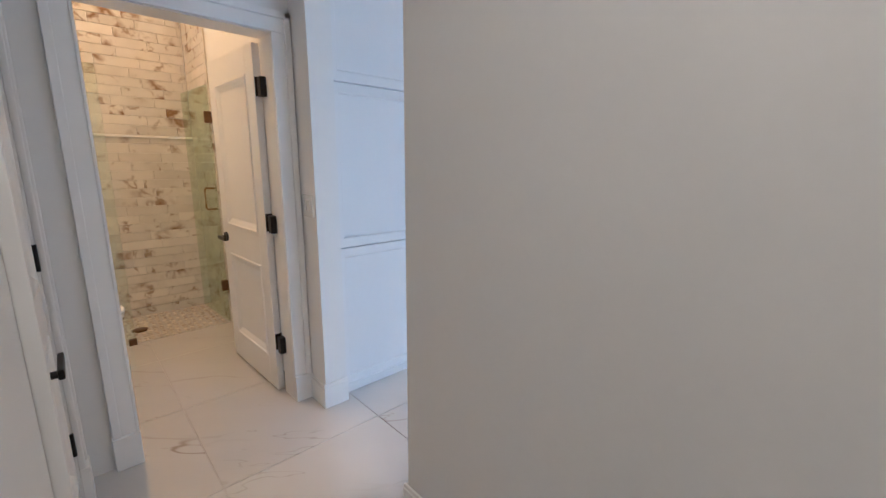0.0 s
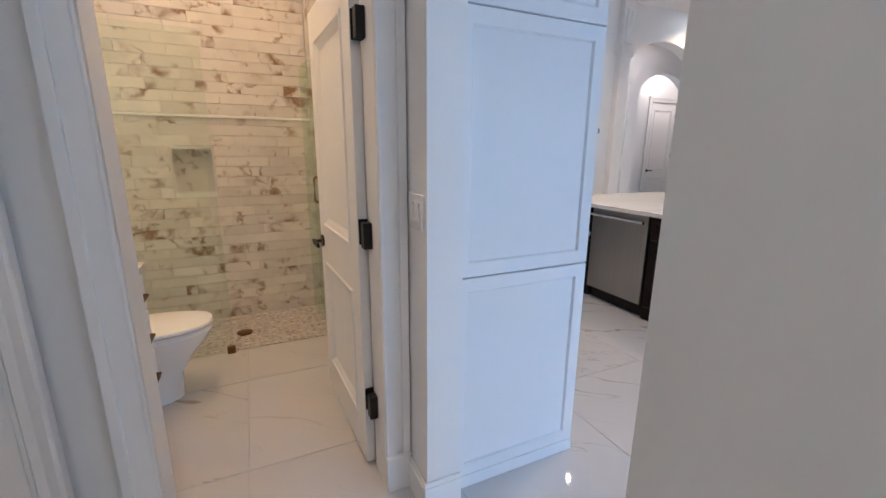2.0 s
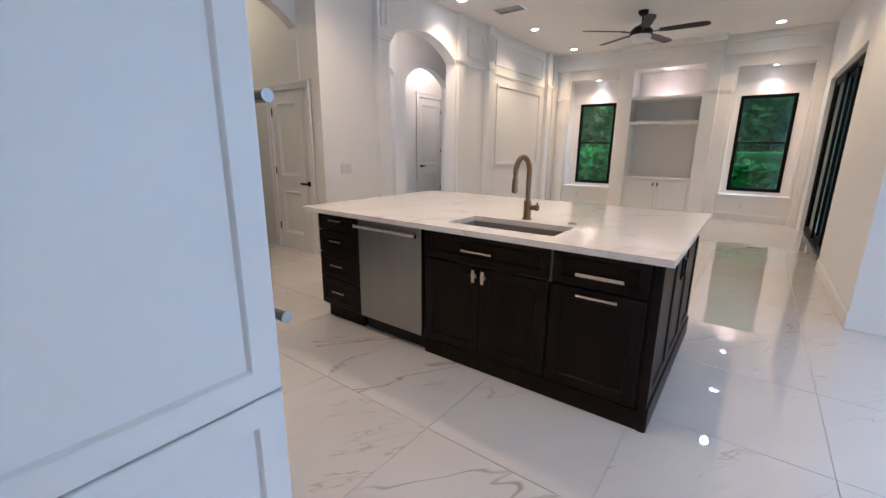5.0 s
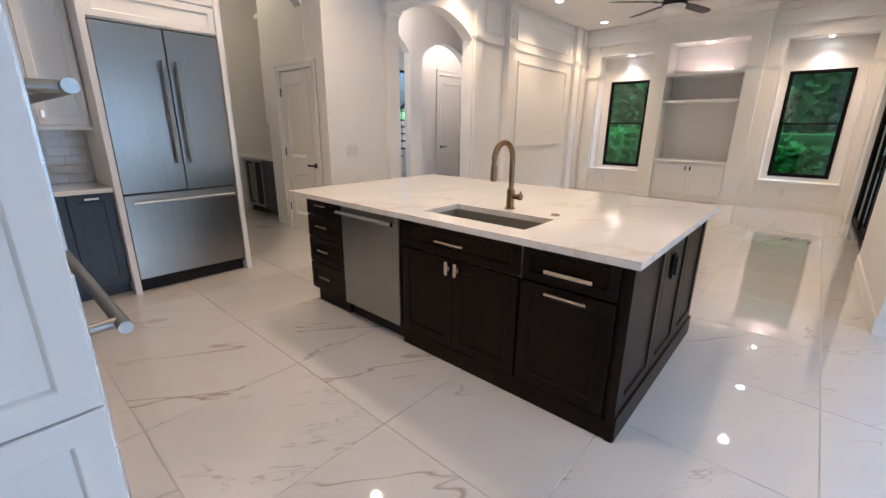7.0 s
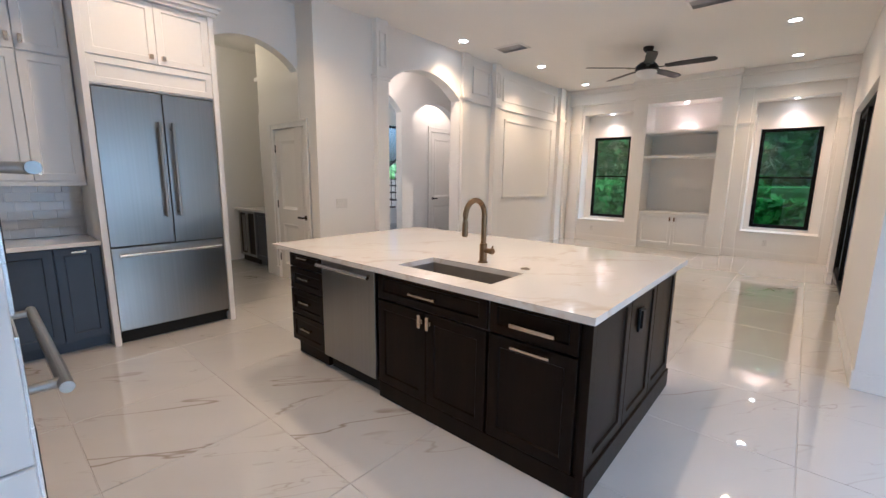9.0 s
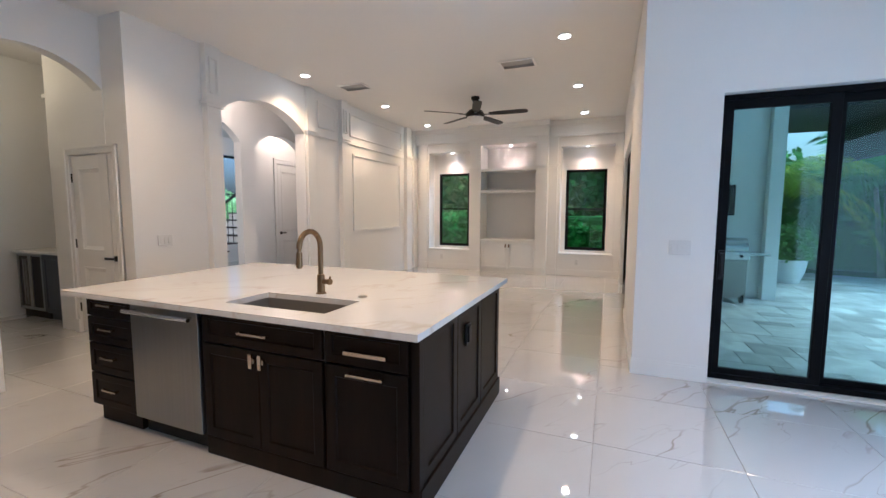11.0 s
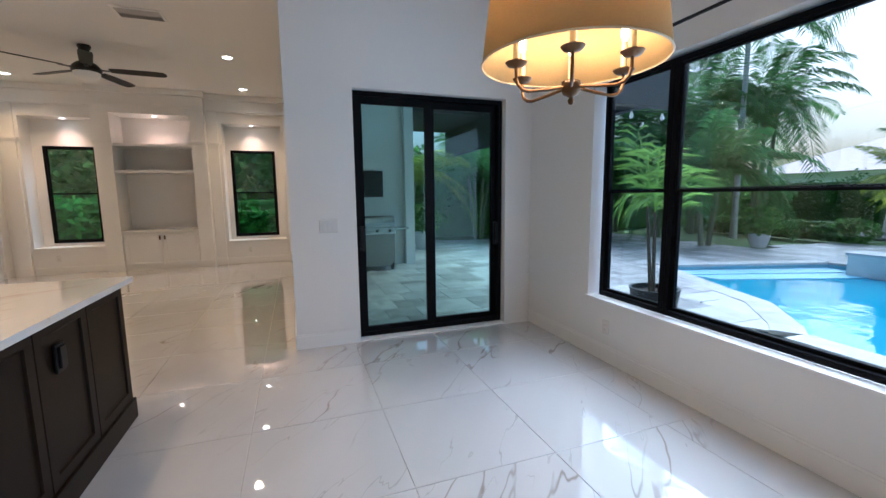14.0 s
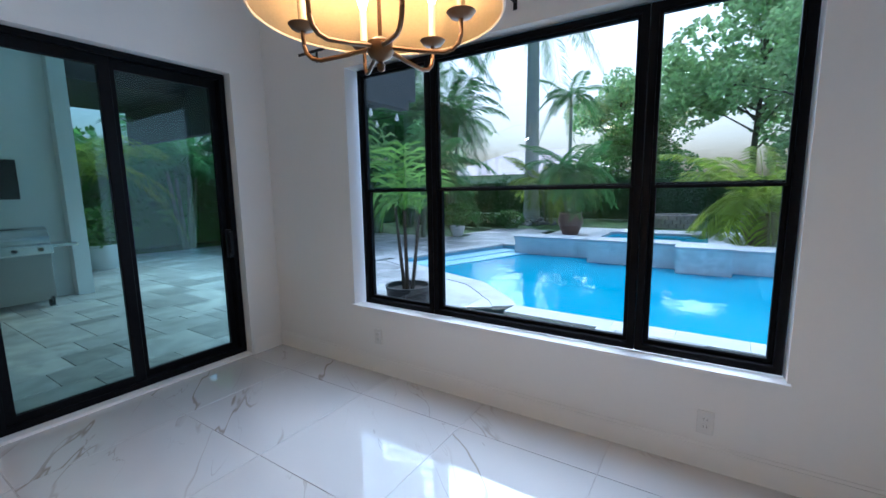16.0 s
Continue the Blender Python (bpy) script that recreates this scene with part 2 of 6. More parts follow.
TINTED = glass("tinted_slider_glass", (0.69, 0.83, 0.79), mirror=0.022)
SHOWER_EDGE = glass("green_door_glass", (0.89, 0.93, 0.85), mirror=0.06)
SHOWER = glass("shower_glass", (0.955, 0.98, 0.94), mirror=0.05)
CAN_GLOW = glow("can_glow", (1.0, 0.86, 0.66), 14)
BULB_GLOW = glow("bulb_glow", (1.0, 0.70, 0.36), 22)

# ---- helpers of this scene ----


def part(name, bm, mat, parent=None, label="", smooth=False, place=None):
    """Links a bmesh as one mesh object, under a thing or a part."""
    me = bpy.data.meshes.new(name)
    bmesh.ops.recalc_face_normals(bm, faces=bm.faces)
    bm.to_mesh(me)
    bm.free()
    me.materials.append(mat)
    if smooth:
        for p in me.polygons:
            p.use_smooth = True
        me.set_sharp_from_angle(angle=radians(40))
    ob = new(name, me)
    if place is not None:
        ob.matrix_basis = place
    if parent is not None:
        ob.parent = parent
    if label:
        ob["label"] = label
    return ob


def thing(name, label, category, place=None, group=""):
    ob = new(name)
    ob.empty_display_size = 0.1
    if place is not None:
        ob.matrix_basis = place if isinstance(place, Matrix) else Matrix.Translation(place)
    return tagged(ob, label, category, group)


def setting(name, bm, mat, label="", category=""):
    return tagged(part(name, bm, mat), label, category, kind="structure")


def box(bm, x0, x1, y0, y1, z0, z1, bevel=0.0):
    """Adds a box, with bevelled edges where a width is given."""
    r = bmesh.ops.create_cube(bm, size=1, matrix=Matrix.Translation(((x0 + x1) / 2, (y0 + y1) / 2, (z0 + z1) / 2)) @ Matrix.Diagonal((abs(x1 - x0), abs(y1 - y0), abs(z1 - z0), 1)))
    if bevel:
        es = list({e for v in r["verts"] for e in v.link_edges})
        bmesh.ops.bevel(bm, geom=es, offset=bevel, segments=2, affect="EDGES", profile=0.6)
    return bm


def boxed(*a, **k):
    return box(bmesh.new(), *a, **k)


def cyl(bm, p, q, r0, r1=None, seg=16, caps=True):
    """Adds a round bar from p to q."""
    p, q = Vector(p), Vector(q)
    m = Matrix.Translation((p + q) / 2) @ (q - p).to_track_quat("Z", "Y").to_matrix().to_4x4()
    bmesh.ops.create_cone(bm, cap_ends=caps, segments=seg, radius1=r0, radius2=r0 if r1 is None else r1, depth=(q - p).length, matrix=m)
    return bm


def tube(bm, pts, r, seg=10):
    """Adds a bent round bar through the points."""
    rings = []
    pts = [Vector(p) for p in pts]
    up = Vector((0, 0, 1))
    for i, p in enumerate(pts):
        d = (pts[min(i + 1, len(pts) - 1)] - pts[max(i - 1, 0)]).normalized()
        side = d.cross(up)
        if side.length < 0.05:
            side = d.cross(Vector((0, 1, 0)))
        side.normalize()
        top = side.cross(d)
        rad = r[i] if isinstance(r, (list, tuple)) else r
        rings.append([bm.verts.new(p + rad * (math.cos(a) * side + math.sin(a) * top)) for a in [2 * math.pi * k / seg for k in range(seg)]])
    for a, b in zip(rings, rings[1:]):
        for k in range(seg):
            bm.faces.new((a[k], a[(k + 1) % seg], b[(k + 1) % seg], b[k]))
    bm.faces.new(rings[0])
    bm.faces.new(list(reversed(rings[-1])))
    return bm


def lathe(bm, profile, seg=32, centre=(0, 0, 0), sx=1.0, sy=1.0):
    """Adds a turned form from (radius, height) pairs."""
    rings = []
    for r, z in profile:
        rings.append([bm.verts.new((centre[0] + sx * r * math.cos(2 * math.pi * k / seg), centre[1] + sy * r * math.sin(2 * math.pi * k / seg), centre[2] + z)) for k in range(seg)])
    for a, b in zip(rings, rings[1:]):
        for k in range(seg):
            bm.faces.new((a[k], a[(k + 1) % seg], b[(k + 1) % seg], b[k]))
    return bm


def outline(bm, pts, height):
    """Adds a prism over a flat outline of (x, y), from z 0 up; height may be below 0."""
    lo = [bm.verts.new((x, y, 0)) for x, y in pts]
    hi = [bm.verts.new((x, y, height)) for x, y in pts]
    bm.faces.new(lo)
    bm.faces.new(hi)
    for k in range(len(pts)):
        bm.faces.new((lo[k], lo[(k + 1) % len(pts)], hi[(k + 1) % len(pts)], hi[k]))
    return bm


def wall_box(name, x0, x1, y0, y1, z0=-0.05, z1=H, mat=None, label="white painted plaster wall"):
    return setting(name, boxed(x0, x1, y0, y1, z0, z1), mat or PAINT, label, "wall")


def wall_along_y(name, x0, x1, y0, y1, holes, label="white painted plaster wall", top=H):
    """A wall that runs along y with openings (y0, y1, z0, z1) in it."""
    bm, at = bmesh.new(), y0
    for a, b, lo, hi in sorted(holes):
        if a > at:
            box(bm, x0, x1, at, a, -0.05, top)
        if lo > 0:
            box(bm, x0, x1, a, b, -0.05, lo)
        if hi < top:
            box(bm, x0, x1, a, b, hi, top)
        at = b
    if y1 > at:
        box(bm, x0, x1, at, y1, -0.05, top)
    return setting(name, bm, PAINT, label, "wall")


def wall_along_x(name, x0, x1, y0, y1, holes, label="white painted plaster wall", top=H, arches=()):
    """A wall that runs along x with openings (x0, x1, z0, z1); arches are (x0, x1, spring, crown)."""
    bm, at = bmesh.new(), x0
    spans = sorted([(*h, None) for h in holes] + [(a, b, 0, s, c) for a, b, s, c in arches])
    for a, b, lo, hi, crown in spans:
        if a > at:
            box(bm, at, a, y0, y1, -0.05, top)
        if lo > 0:
            box(bm, a, b, y0, y1, -0.05, lo)
        if crown is None:
            if hi < top:
                box(bm, a, b, y0, y1, hi, top)
        else:
            half, rise = (b - a) / 2, crown - hi
            rad = (half * half + rise * rise) / (2 * rise)
            pts = []
            for k in range(25):
                u = -half + 2 * half * k / 24
                pts.append(((a + b) / 2 + u, crown - rad + math.sqrt(max(0, rad * rad - u * u))))
            for (u0, v0), (u1, v1) in zip(pts, pts[1:]):
                vs = [bm.verts.new(p) for p in ((u0, y0, v0), (u1, y0, v1), (u1, y0, top), (u0, y0, top), (u0, y1, v0), (u1, y1, v1), (u1, y1, top), (u0, y1, top))]
                for f in ((0, 1, 2, 3), (7, 6, 5, 4), (0, 4, 5, 1), (2, 6, 7, 3)):
                    bm.faces.new([vs[i] for i in f])
        at = b
    if x1 > at:
        box(bm, at, x1, y0, y1, -0.05, top)
    bmesh.ops.remove_doubles(bm, verts=bm.verts, dist=0.0001)
    return setting(name, bm, PAINT, label, "wall")


# ---- structure ----
setting("floor", box(boxed(-1.4, 5.99, -1.22, 9.2, -0.12, -0.004), 5.99, 11.95, 1.15, 9.2, -0.12, -0.004), GROUT, "pale grout bed under glossy marble tiles", "floor")
setting("ceiling", boxed(-1.4, 12.3, -1.45, 11.6, H, H + 0.15), CEIL, "flat white painted ceiling", "ceiling")

# hall on the way in
wall_along_y("wall_hall_west", -0.08, 0.05, -1.6, 2.78, [(1.745, 2.605, 0, 2.05)])
wall_box("wall_hall_east", 1.02, 1.15, -1.45, 1.672)
wall_box("wall_hall_south", -0.08, 1.02, -1.6, -1.45)
# bathroom
wall_along_x("wall_bath_south", -1.2, 1.125, 2.78, 2.91, [(0.27, 1.02, 0, 2.04)])
wall_box("wall_wing", 1.125, 1.26, 2.585, 6.4)
wall_box("wall_bath_west", -1.33, -1.2, 2.78, 5.2)
wall_along_x("wall_bath_north", -1.33, 1.125, 5.07, 5.2, [(0.10, 0.385, 1.045, 1.385)])
setting("niche_back", boxed(0.08, 0.40, 5.165, 5.21, 1.02, 1.41), SUBWAY, "marble back of the shower niche", "wall")
# kitchen and pantry hall
wall_box("wall_kitchen_north", 1.125, 3.52, 6.52, 6.65)
wall_along_x("wall_pantry_arch", 3.52, 4.72, 6.55, 6.70, [], arches=[(3.53, 4.715, 2.72, 2.98)])
wall_along_y("wall_pantry_east", 4.72, 4.85, 6.38, 7.63, [(6.44, 7.22, 0, 2.06)])
wall_box("wall_alcove_south", 4.85, 5.5, 7.50, 7.63)
wall_box("wall_alcove_east", 5.45, 5.58, 7.63, 9.1)
wall_box("wall_pantry_north", 3.4, 5.58, 8.98, 9.1)
wall_box("wall_pantry_west", 3.39, 3.52, 6.65, 9.1)
# living room
wall_along_x("wall_living_north", 4.72, 11.95, 6.18, 6.38, [], arches=[(5.82, 7.445, 2.71, 3.02)])
wall_along_x("wall_hall_north", 5.58, 10.2, 7.30, 7.45, [], arches=[(5.75, 7.17, 2.6, 2.95), (7.45, 8.75, 2.55, 2.85)])
wall_along_x("wall_far_hall", 8.35, 10.9, 8.30, 8.43, [(9.03, 9.85, 0, 2.48)])
wall_box("wall_foyer_west", 5.60, 5.73, 9.1, 11.4)
wall_box("wall_hall_end", 10.2, 10.33, 6.38, 8.3)
wall_along_x("wall_foyer_north", 4.85, 12.2, 11.4, 11.53, [(9.65, 11.45, 0.9, 3.0)])
wall_along_y("wall_living_east", 11.65, 12.3, 1.05, 6.38, [(1.41, 2.54, 0.48, 2.92), (4.70, 5.80, 0.48, 2.92), (3.05, 4.36, 0.0, 3.01)])
wall_along_x("wall_living_south", 5.845, 12.3, 1.02, 1.24, [(7.95, 10.9, 0, 2.50)])
# breakfast nook
wall_along_y("wall_nook_east", 5.845, 6.06, -1.42, 1.02, [(-0.91, 0.655, 0, 2.387)])
wall_along_x("wall_nook_south", 1.02, 5.845, -1.42, -1.217, [(2.165, 4.865, 0.512, 2.335)])

# ---- island ----


def shaker(bm, u0, u1, v0, v1, depth, rail, axis, at, sign):
    """Adds a framed panel with a sunk field, as one form. axis is the way it faces, sign its direction."""
    def point(u, v, d):
        return bm.verts.new((at + sign * d, u, v) if axis == "x" else (u, at + sign * d, v))
    e, r = 0.0025, rail
    loops = [[point(u, v, d) for u, v in ((u0 + o, v0 + o), (u1 - o, v0 + o), (u1 - o, v1 - o), (u0 + o, v1 - o))]
             for o, d in ((0, 0), (0, depth - e), (e, depth), (r - e, depth), (r, depth - e), (r + 0.004, depth * 0.52))]
    for a, b in zip(loops, loops[1:]):
        for k in range(4):
            bm.faces.new((a[k], a[(k + 1) % 4], b[(k + 1) % 4], b[k]))
    bm.faces.new(loops[-1])
    bm.faces.new(loops[0])
    return bm


def bar_pull(parent, x, y0, y1, z, mat, sign=-1, thick=0.012, out=0.032):
    """A square bar handle that runs along y and stands out along x."""
    bm = bmesh.new()
    xa, xb = sorted((x + sign * out, x + sign * (out - thick)))
    box(bm, xa, xb, y0, y1, z - thick / 2, z + thick / 2, 0.002)
    for y in (y0 + 0.012, y1 - 0.012):
        xa2, xb2 = sorted((x, x + sign * (out - thick / 2)))
        box(bm, xa2, xb2, y - 0.007, y + 0.007, z - 0.008, z + 0.008)
    return part("handle", bm, mat, parent, "champagne metal bar handle")


IX, IX1, IY0, IY1 = 3.515, 4.985, 2.245, 4.74      # island cabinets


def island():
    isl = thing("kitchen_island", "dark espresso-stained shaker kitchen island on marble floor", "kitchen island", (0, 0, 0))
    bm = boxed(IX + 0.02, IX1 - 0.02, IY0 + 0.02, 2.76, 0.10, 0.885)
    box(bm, IX + 0.02, IX1 - 0.02, 2.76, 3.50, 0.10, 0.66)
    box(bm, 3.90, IX1 - 0.02, 2.76, 3.50, 0.66, 0.885)
    box(bm, IX + 0.02, IX1 - 0.02, 3.50, IY1 - 0.02, 0.10, 0.885)
    part("body", bm, ESPRESSO, isl)
    part("plinth", boxed(IX + 0.075, IX1 - 0.002, IY0 + 0.021, IY1 - 0.06, 0.0, 0.10), ESPRESSO, isl)
    part("plinth_front", boxed(IX + 0.006, IX + 0.07, IY0 + 0.021, 3.635, 0.0, 0.108, 0.003), ESPRESSO, isl)
    part("plinth_front", boxed(IX + 0.03, IX + 0.07, 4.26, IY1 - 0.06, 0.0, 0.108, 0.003), ESPRESSO, isl)
    base = boxed(IX + 0.005, IX1 + 0.006, IY0 - 0.012, IY0 + 0.02, 0.0, 0.13, 0.004)
    part("base_moulding", base, ESPRESSO, isl)
    # end panels towards the nook
    for u0, u1 in ((3.56, 4.03), (4.03, 4.50), (4.50, 4.97)):
        part("end_panel", shaker(bmesh.new(), u0 + 0.003, u1 - 0.003, 0.135, 0.88, 0.022, 0.06, "y", IY0 + 0.02, -1), ESPRESSO, isl)
    part("corner_post", boxed(IX, IX + 0.045, IY0 - 0.004, IY0 + 0.03, 0.0, 0.885, 0.002), ESPRESSO, isl)
    # front: drawers, (dishwasher), sink cabinet, bin cabinet
    f = IX + 0.02
    for z0, z1 in ((0.735, 0.87), (0.555, 0.725), (0.345, 0.545), (0.115, 0.335)):
        d = part("drawer", shaker(bmesh.new(), 4.27, 4.725, z0, z1, 0.02, 0.045, "x", f, -1), ESPRESSO, isl)
        bar_pull(d, f - 0.02, 4.43, 4.57, (z0 + z1) / 2 + 0.015, NICKEL)
    d = part("drawer", shaker(bmesh.new(), 2.785, 3.63, 0.685, 0.87, 0.02, 0.05, "x", f, -1), ESPRESSO, isl)
    bar_pull(d, f - 0.02, 3.12, 3.33, 0.77, NICKEL)
    for y0, y1, hy in ((2.785, 3.205, 3.175), (3.21, 3.63, 3.24)):
        d = part("door", shaker(bmesh.new(), y0, y1, 0.115, 0.675, 0.02, 0.06, "x", f, -1), ESPRESSO, isl)
        hb = boxed(f - 0.05, f - 0.036, hy - 0.012, hy + 0.012, 0.585, 0.665, 0.002)
        box(hb, f - 0.04, f - 0.018, hy - 0.02, hy + 0.02, 0.612, 0.638, 0.002)
        part("handle", hb, NICKEL, d, "champagne metal tab handle")
    d = part("drawer", shaker(bmesh.new(), 2.30, 2.765, 0.685, 0.87, 0.02, 0.045, "x", f, -1), ESPRESSO, isl)
    bar_pull(d, f - 0.02, 2.40, 2.635, 0.755, NICKEL, thick=0.02)
    d = part("door", shaker(bmesh.new(), 2.30, 2.765, 0.115, 0.675, 0.02, 0.06, "x", f, -1), ESPRESSO, isl)
    bar_pull(d, f - 0.02, 2.42, 2.625, 0.645, NICKEL, thick=0.014)
    # pop-up outlet in the end panel
    o = boxed(4.17, 4.25, IY0 - 0.008, IY0 + 0.004, 0.63, 0.76, 0.003)
    plate = part("outlet_plate", o, BLACK, isl, "black electrical outlet plate")
    part("outlet_cover", boxed(4.185, 4.235, IY0 - 0.02, IY0 - 0.007, 0.65, 0.75, 0.003), BLACK, plate)
    return isl


def dishwasher():
    d = thing("dishwasher", "built-in stainless steel dishwasher in the island", "dishwasher", (0, 0, 0))
    part("door", boxed(IX - 0.012, IX + 0.018, 3.65, 4.25, 0.115, 0.87, 0.004), STEEL, d)
    part("toe_kick", boxed(IX + 0.05, IX + 0.072, 3.66, 4.24, 0.0, 0.11), DARK, d)
    bm = cyl(bmesh.new(), (IX - 0.06, 3.66, 0.815), (IX - 0.06, 4.24, 0.815), 0.013)
    for y in (3.70, 4.20):
        cyl(bm, (IX - 0.06, y, 0.815), (IX - 0.01, y, 0.815), 0.009)
    part("handle", bm, STEEL_H, d, "polished steel tube handle")
    return d


def worktop():
    """Quartz top with the sink cut out of it."""
    bm = bmesh.new()
    X0, X1, Y0, Y1, Z0, Z1 = 3.40, 5.03, 2.195, 4.77, 0.885, 0.918
    a, b, c, d = 3.548, 3.87, 2.785, 3.475
    box(bm, X0, a, Y0, Y1, Z0, Z1)
    box(bm, b, X1, Y0, Y1, Z0, Z1)
    box(bm, a, b, Y0, c, Z0, Z1)
    box(bm, a, b, d, Y1, Z0, Z1)
    bmesh.ops.remove_doubles(bm, verts=bm.verts, dist=0.0001)
    inner = [f for f in bm.faces if len([g for g in bm.faces if g is not f and (g.calc_center_median() - f.calc_center_median()).length < 0.001])]
    bmesh.ops.delete(bm, geom=inner, context="FACES")
    ob = part("countertop", bm, QUARTZ)
    tagged(ob, "thick white veined quartz worktop on the island", "countertop")
    s = thing("kitchen_sink", "undermounted stainless steel single-bowl sink", "sink", (0, 0, 0))
    w = 0.01
    bm = bmesh.new()
    z0 = 0.68
    box(bm, a - w, b + w, c - w, d + w, z0 - 0.012, z0)
    box(bm, a - w, a, c - w, d + w, z0, 0.885)
    box(bm, b, b + w, c - w, d + w, z0, 0.885)
    box(bm, a, b, c - w, c, z0, 0.885)
    box(bm, a, b, d, d + w, z0, 0.885)
    part("bowl", bm, SINK, s)
    part("drain", lathe(bmesh.new(), [(0.001, 0.003), (0.03, 0.003), (0.045, 0.006), (0.055, 0.001)], 24, (3.7, 3.13, z0)), STEEL_H, s, smooth=True)


def faucet():
    t = thing("kitchen_faucet", "gooseneck pull-down faucet in antique gold metal", "faucet", (3.97, 3.14, 0.918))
    bm = lathe(bmesh.new(), [(0.001, 0), (0.032, 0), (0.032, 0.006), (0.024, 0.012), (0.024, 0.12), (0.018, 0.125), (0.001, 0.125)], 24)
    part("base", bm, FAUCET, t, smooth=True)
    pts = [(0, 0, 0.12), (0, 0, 0.30)]
    for k in range(13):
        a = math.pi * k / 12
        pts.append((-0.095 + 0.095 * math.cos(a), 0, 0.30 + 0.095 * math.sin(a)))
    pts.append((-0.19, 0, 0.27))
    part("spout", tube(bmesh.new(), pts, 0.0165, 14), FAUCET, t, smooth=True)
    part("spray_head", cyl(cyl(bmesh.new(), (-0.19, 0, 0.275), (-0.192, 0, 0.19), 0.0165, 0.019), (-0.192, 0, 0.19), (-0.192, 0, 0.183), 0.015), FAUCET, t, smooth=True)
    bm = cyl(bmesh.new(), (0, -0.018, 0.078), (0, -0.056, 0.078), 0.017)
    cyl(bm, (0, -0.056, 0.078), (0, -0.074, 0.078), 0.0195)
    cyl(bm, (0.004, -0.062, 0.09), (0.008, -0.066, 0.112), 0.0055)
    part("lever", bm, FAUCET, t, smooth=True)
    b = thing("air_switch", "small round metal air switch button on the worktop", "button", (3.98, 2.84, 0.918))
    part("ring", lathe(bmesh.new(), [(0.001, 0.008), (0.015, 0.008), (0.017, 0.006), (0.026, 0.005), (0.028, 0)], 24), NICKEL, b, smooth=True)


island()
dishwasher()
worktop()
faucet()

LIVING_PANE = glass("living_window_glass", (0.64, 0.80, 0.74), mirror=0.07)

# ---- doors, casings, baseboards ----


def casing(name, axis, at, sign, a, b, top, width=0.09, floor_z=0.0, label="white painted moulded door casing"):
    """Moulded casing round an opening from a to b on the wall face at."""
    bm = bmesh.new()

    def slab(u0, u1, v0, v1, d):
        d0, d1 = sorted((at, at + sign * d))
        if axis == "x":
            box(bm, d0, d1, u0, u1, v0, v1, 0.004)
        else:
            box(bm, u0, u1, d0, d1, v0, v1, 0.004)
    for u0, u1, d in ((a - width, a, 0.018), (a - width, a - width * 0.68, 0.03), (a - width * 0.12, a, 0.023)):
        slab(u0, u1, floor_z, top + (width if d == 0.03 else 0.0), d)
        slab(a + b - u1, a + b - u0, floor_z, top + (width if d == 0.03 else 0.0), d)
    slab(a - width, b + width, top, top + width, 0.018)
    slab(a - width, b + width, top + width * 0.68, top + width, 0.03)
    slab(a - width * 0.12, b + width * 0.12, top, top + width * 0.12, 0.023)
    slab(a - width - 0.004, a + 0.002, floor_z, floor_z + 0.16, 0.036)
    slab(b - 0.002, b + width + 0.004, floor_z, floor_z + 0.16, 0.036)
    return setting(name, bm, TRIM, label, "door casing")


